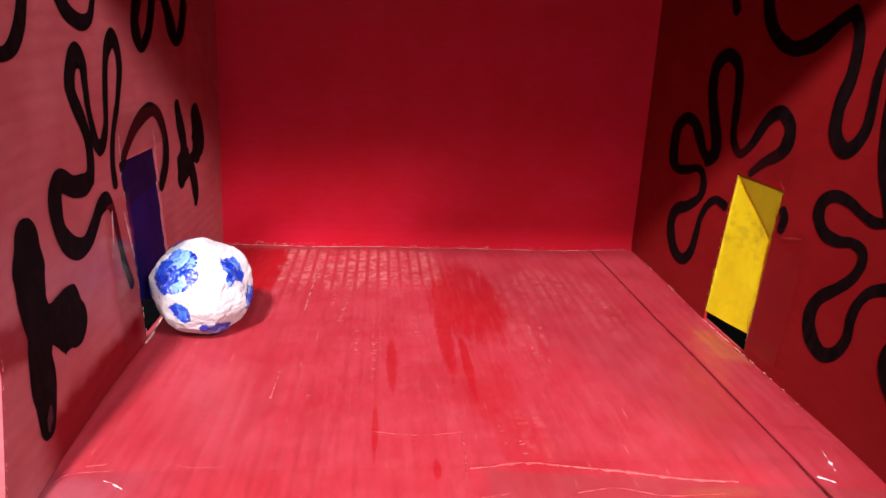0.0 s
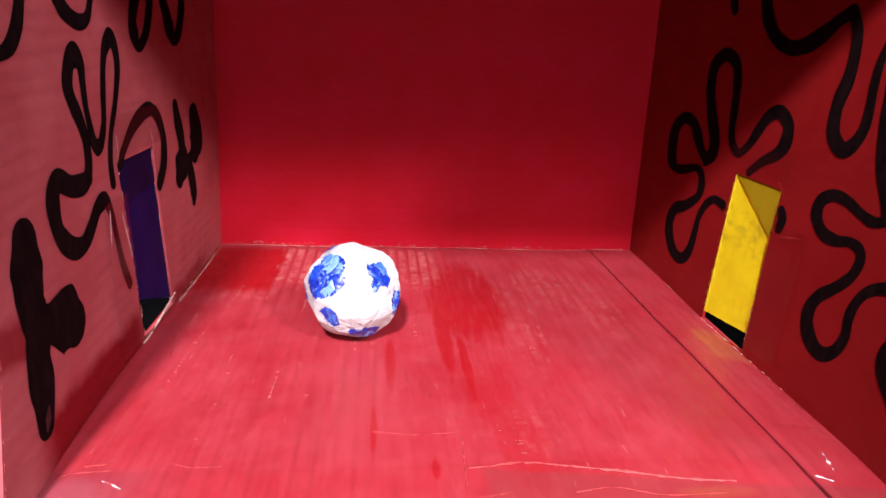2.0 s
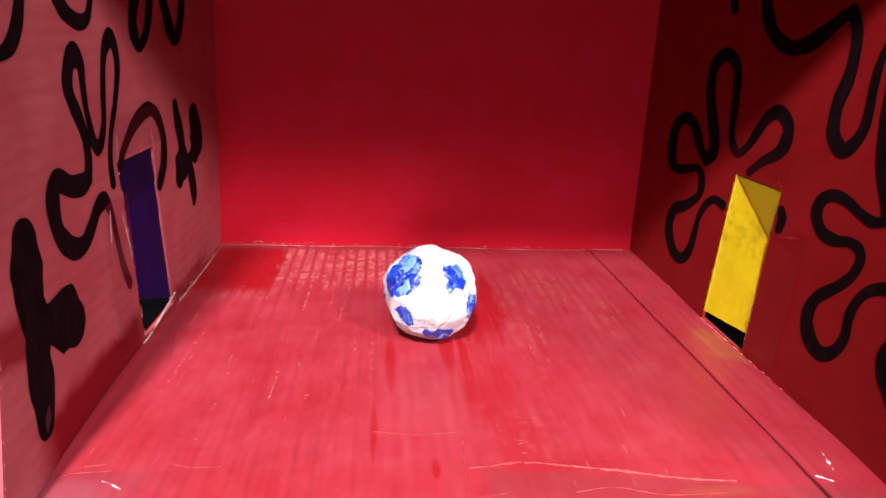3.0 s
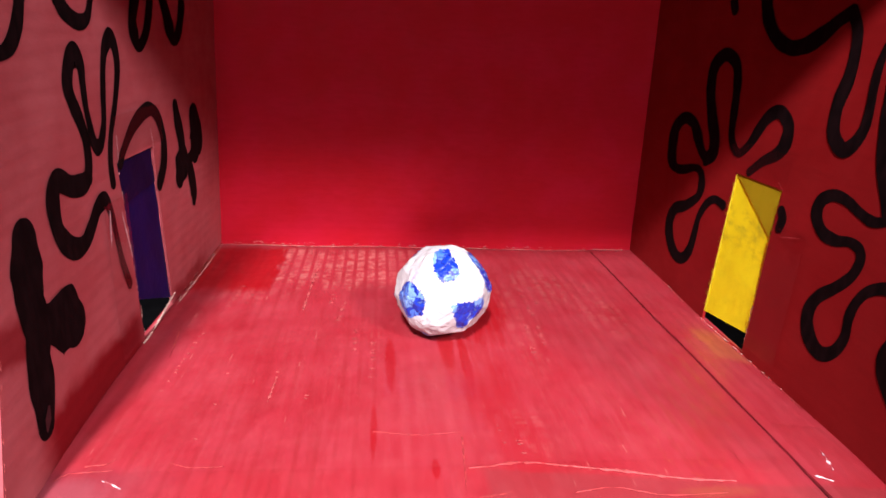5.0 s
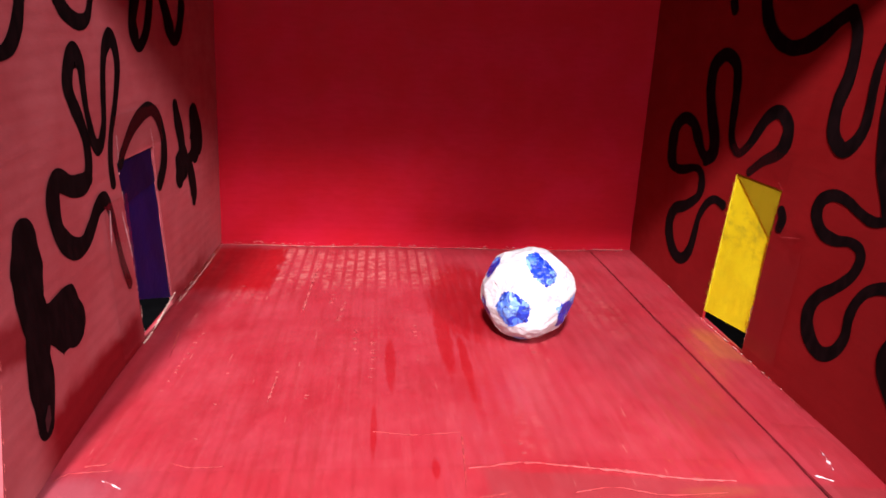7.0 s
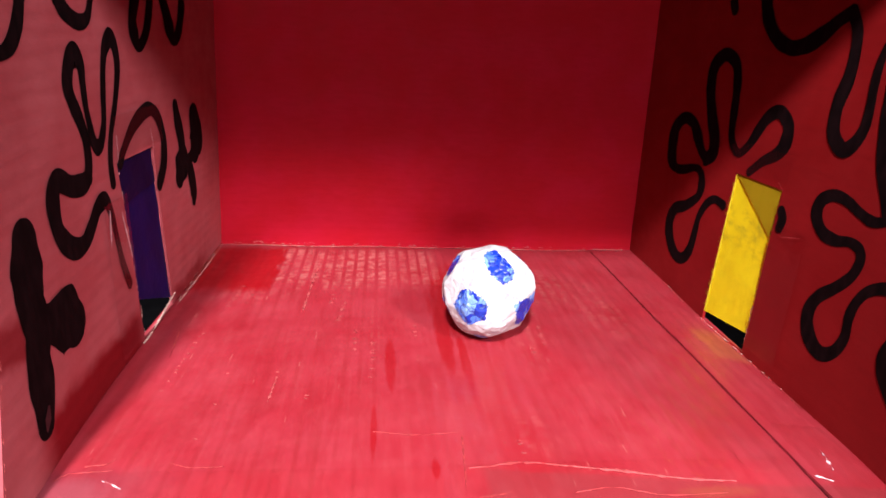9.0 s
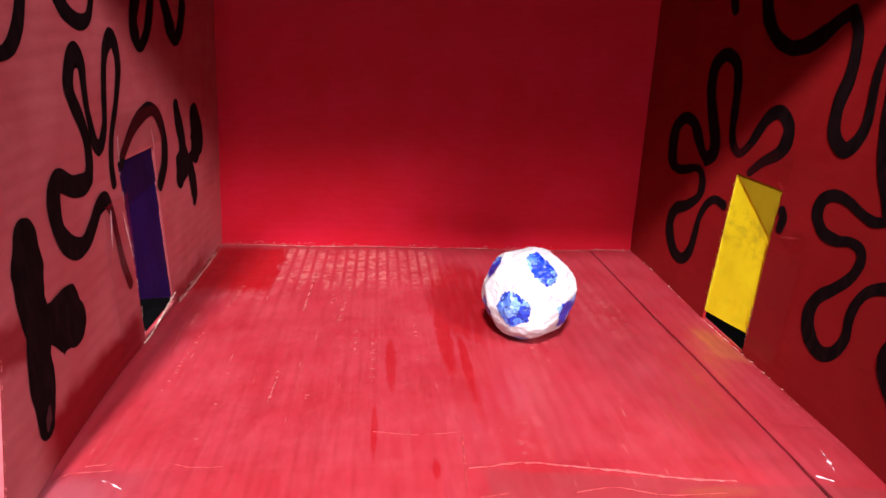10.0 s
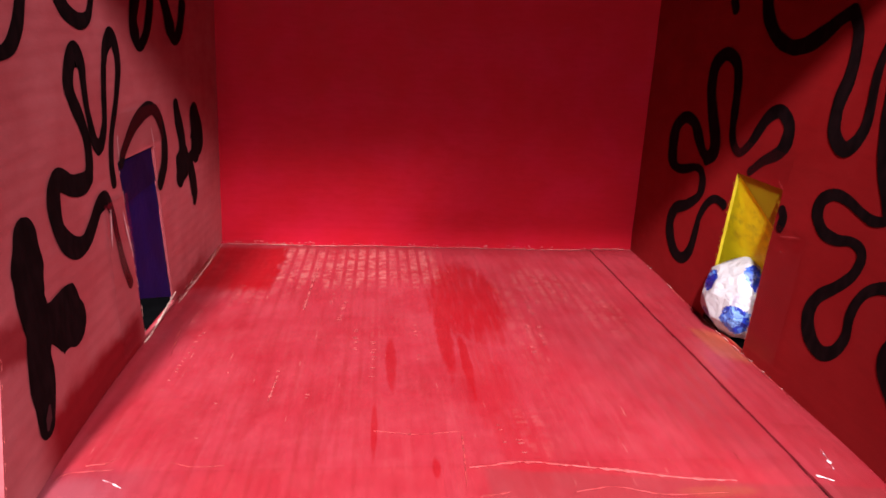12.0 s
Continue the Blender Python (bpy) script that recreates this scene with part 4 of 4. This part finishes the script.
# near-black shell: cuts bounced light and keeps the doorway gaps black
for name, us, vs, place, back in (
        ("room_floor", (-2.6, 3.0), (-3.2, 2.2), lambda u, v: (u, v, -0.75), (0, 0, -0.1)),
        ("room_ceiling", (-2.6, 3.0), (-3.2, 2.2), lambda u, v: (u, v, 1.75), (0, 0, 0.1)),
        ("wall_room_west", (-3.2, 2.2), (-0.75, 1.75), lambda u, v: (-2.6, u, v), (-0.1, 0, 0)),
        ("wall_room_east", (-3.2, 2.2), (-0.75, 1.75), lambda u, v: (3.0, u, v), (0.1, 0, 0)),
        ("wall_room_south", (-2.6, 3.0), (-0.75, 1.75), lambda u, v: (u, -3.2, v), (0, -0.1, 0)),
        ("wall_room_north", (-2.6, 3.0), (-0.75, 1.75), lambda u, v: (u, 2.2, v), (0, 0.1, 0))):
    shell = part(name, board(us, vs, place, lambda u, v, b=back: b, smooth=False), M_ROOM)
    tagged(shell, "unseen dark shell added round the box", "room wall", kind="structure")


# ---- what moves ----
def motions():
    walk(ball, [
        (0.00, pose(0.0283, -0.1611, 0.0288, -3.9, -2.6, -123.0)), (0.13, pose(0.0283, -0.1611, 0.0288, -3.9, -2.6, -123.0)), (0.17, pose(0.0425, -0.1599, 0.0288, -3.6, -1.8, -124.6)),
        (0.33, pose(0.0428, -0.1599, 0.0288, -3.6, -1.8, -124.6)), (0.37, pose(0.0557, -0.1595, 0.0288, -3.2, -1.0, -126.3)), (0.53, pose(0.0557, -0.1595, 0.0288, -3.2, -1.0, -126.3)),
        (0.57, pose(0.0655, -0.1609, 0.0288, -2.8, 0.0, -128.4)), (0.83, pose(0.0655, -0.1609, 0.0288, -2.8, 0.0, -128.4)), (0.87, pose(0.0744, -0.1615, 0.0288, -2.4, 1.1, -130.6)),
        (1.03, pose(0.0744, -0.1615, 0.0288, -2.4, 1.1, -130.6)), (1.07, pose(0.0813, -0.1613, 0.0288, -2.0, 1.9, -132.3)), (1.23, pose(0.0813, -0.1613, 0.0288, -2.0, 1.9, -132.3)),
        (1.27, pose(0.0917, -0.1619, 0.0288, -1.7, 2.8, -134.0)), (1.43, pose(0.0917, -0.1619, 0.0288, -1.7, 2.8, -134.0)), (1.47, pose(0.1003, -0.1617, 0.0288, -1.2, 3.2, -136.3)),
        (1.73, pose(0.1003, -0.1617, 0.0288, -1.2, 3.2, -136.3)), (1.77, pose(0.1082, -0.1640, 0.0288, -0.6, 2.6, -138.7)), (1.93, pose(0.1082, -0.1640, 0.0288, -0.6, 2.6, -138.7)),
        (1.97, pose(0.1172, -0.1646, 0.0288, -0.1, 2.1, -140.6)), (2.13, pose(0.1172, -0.1646, 0.0288, -0.1, 2.1, -140.6)), (2.17, pose(0.1317, -0.1659, 0.0288, 0.4, 1.6, -142.6)),
        (2.33, pose(0.1317, -0.1659, 0.0288, 0.4, 1.6, -142.6)), (2.37, pose(0.1428, -0.1673, 0.0288, 0.9, 1.1, -144.5)), (2.53, pose(0.1428, -0.1673, 0.0288, 0.9, 1.1, -144.5)),
        (2.57, pose(0.1537, -0.1671, 0.0288, 1.5, 1.0, -147.3)), (2.83, pose(0.1537, -0.1671, 0.0288, 1.5, 1.0, -147.3)), (2.87, pose(0.1632, -0.1668, 0.0288, 2.3, 1.1, -150.7)),
        (3.20, pose(0.1632, -0.1668, 0.0288, 2.3, 1.1, -150.7)), (3.24, pose(0.1642, -0.1660, 0.0287, 1.5, 1.8, -131.0)), (3.50, pose(0.1642, -0.1660, 0.0287, 1.5, 1.8, -131.0)),
        (3.56, pose(0.1652, -0.1652, 0.0286, 0.7, 2.5, -112.0)), (3.80, pose(0.1652, -0.1652, 0.0286, 0.7, 2.5, -112.0)), (3.83, pose(0.1662, -0.1644, 0.0285, -0.1, 3.2, -93.0)),
        (4.07, pose(0.1662, -0.1644, 0.0285, -0.1, 3.2, -93.0)), (4.09, pose(0.1672, -0.1636, 0.0284, -0.9, 3.9, -74.0)), (4.33, pose(0.1672, -0.1636, 0.0284, -0.9, 3.9, -74.0)),
        (4.36, pose(0.1682, -0.1628, 0.0283, -1.7, 4.6, -54.0)), (4.60, pose(0.1682, -0.1628, 0.0283, -1.7, 4.6, -54.0)), (4.64, pose(0.1692, -0.1627, 0.0282, -1.9, 4.7, -34.2)),
        (4.83, pose(0.1692, -0.1627, 0.0282, -1.9, 4.7, -34.2)), (4.87, pose(0.1705, -0.1627, 0.0282, -1.8, 4.5, -15.2)), (5.13, pose(0.1705, -0.1627, 0.0282, -1.8, 4.5, -15.2)),
        (5.17, pose(0.1754, -0.1626, 0.0282, -1.0, 4.9, 4.4)), (5.43, pose(0.1754, -0.1626, 0.0282, -1.0, 4.9, 4.4)), (5.47, pose(0.1876, -0.1631, 0.0282, -0.4, -0.1, -3.2)),
        (5.83, pose(0.1876, -0.1631, 0.0282, -0.4, -0.1, -3.2)), (5.87, pose(0.1993, -0.1628, 0.0282, 0.1, 0.3, 2.0)), (6.43, pose(0.1993, -0.1628, 0.0282, 0.1, 0.3, 2.0)),
        (6.47, pose(0.2115, -0.1642, 0.0282, 0.6, 0.7, 2.6)), (6.83, pose(0.2115, -0.1642, 0.0282, 0.6, 0.7, 2.6)), (6.87, pose(0.2231, -0.1648, 0.0282, 1.0, 1.0, 3.0)),
        (7.30, pose(0.2231, -0.1648, 0.0282, 1.0, 1.0, 3.0)), (8.70, pose(0.1990, -0.1628, 0.0282, 0.1, 0.3, 2.0)), (9.33, pose(0.1990, -0.1628, 0.0282, 0.1, 0.3, 2.0)),
        (9.37, pose(0.2111, -0.1642, 0.0282, 0.4, 0.4, 2.6)), (9.73, pose(0.2111, -0.1642, 0.0282, 0.4, 0.4, 2.6)), (9.77, pose(0.2235, -0.1648, 0.0282, 0.7, 0.7, 2.6)),
        (10.03, pose(0.2235, -0.1648, 0.0282, 0.7, 0.7, 2.6)), (10.07, pose(0.2419, -0.1669, 0.0282, 0.3, 0.6, 1.8)), (10.33, pose(0.2419, -0.1669, 0.0282, 0.3, 0.6, 1.8)),
        (10.37, pose(0.2519, -0.1684, 0.0282, 0.4, 1.4, 1.6)), (10.53, pose(0.2519, -0.1684, 0.0282, 0.4, 1.4, 1.6)), (10.57, pose(0.2628, -0.1682, 0.0282, -1.0, 0.9, 0.0)),
        (10.73, pose(0.2628, -0.1682, 0.0282, -1.0, 0.9, 0.0)), (10.77, pose(0.2720, -0.1679, 0.0282, -2.3, 0.4, -1.5)), (10.93, pose(0.2720, -0.1679, 0.0282, -2.3, 0.4, -1.5)),
        (10.97, pose(0.2820, -0.1677, 0.0282, -3.5, -0.1, -2.9)), (11.13, pose(0.2820, -0.1677, 0.0282, -3.5, -0.1, -2.9)), (11.17, pose(0.2970, -0.1674, 0.0282, -1.4, -0.2, -11.2)),
        (11.43, pose(0.2970, -0.1674, 0.0282, -1.4, -0.2, -11.2)), (11.47, pose(0.3090, -0.1740, 0.0282, 1.4, -24.7, -16.6)), (11.63, pose(0.3090, -0.1740, 0.0282, 1.4, -24.7, -16.6)),
        (11.67, pose(0.3387, -0.1646, 0.0282, 0.6, -4.3, -10.7)), (11.83, pose(0.3387, -0.1646, 0.0282, 0.6, -4.3, -10.7)), (11.87, pose(0.3780, -0.1515, 0.0203, 10.7, -13.6, -9.6)),
        (12.00, pose(0.3780, -0.1515, 0.0203, 10.7, -13.6, -9.6)),
    ])
    hang = pose(right_x(-0.155) + 0.0012, -0.1380, 0.1035)
    shut, pushed = hang @ pose(0, 0, 0, 0, 0, 0), hang @ pose(0, 0, 0, 0, -11, 0)
    walk(yellow_flap, [(0.0, shut), (11.83, shut), (11.87, pushed), (12.0, pushed)])


motions()
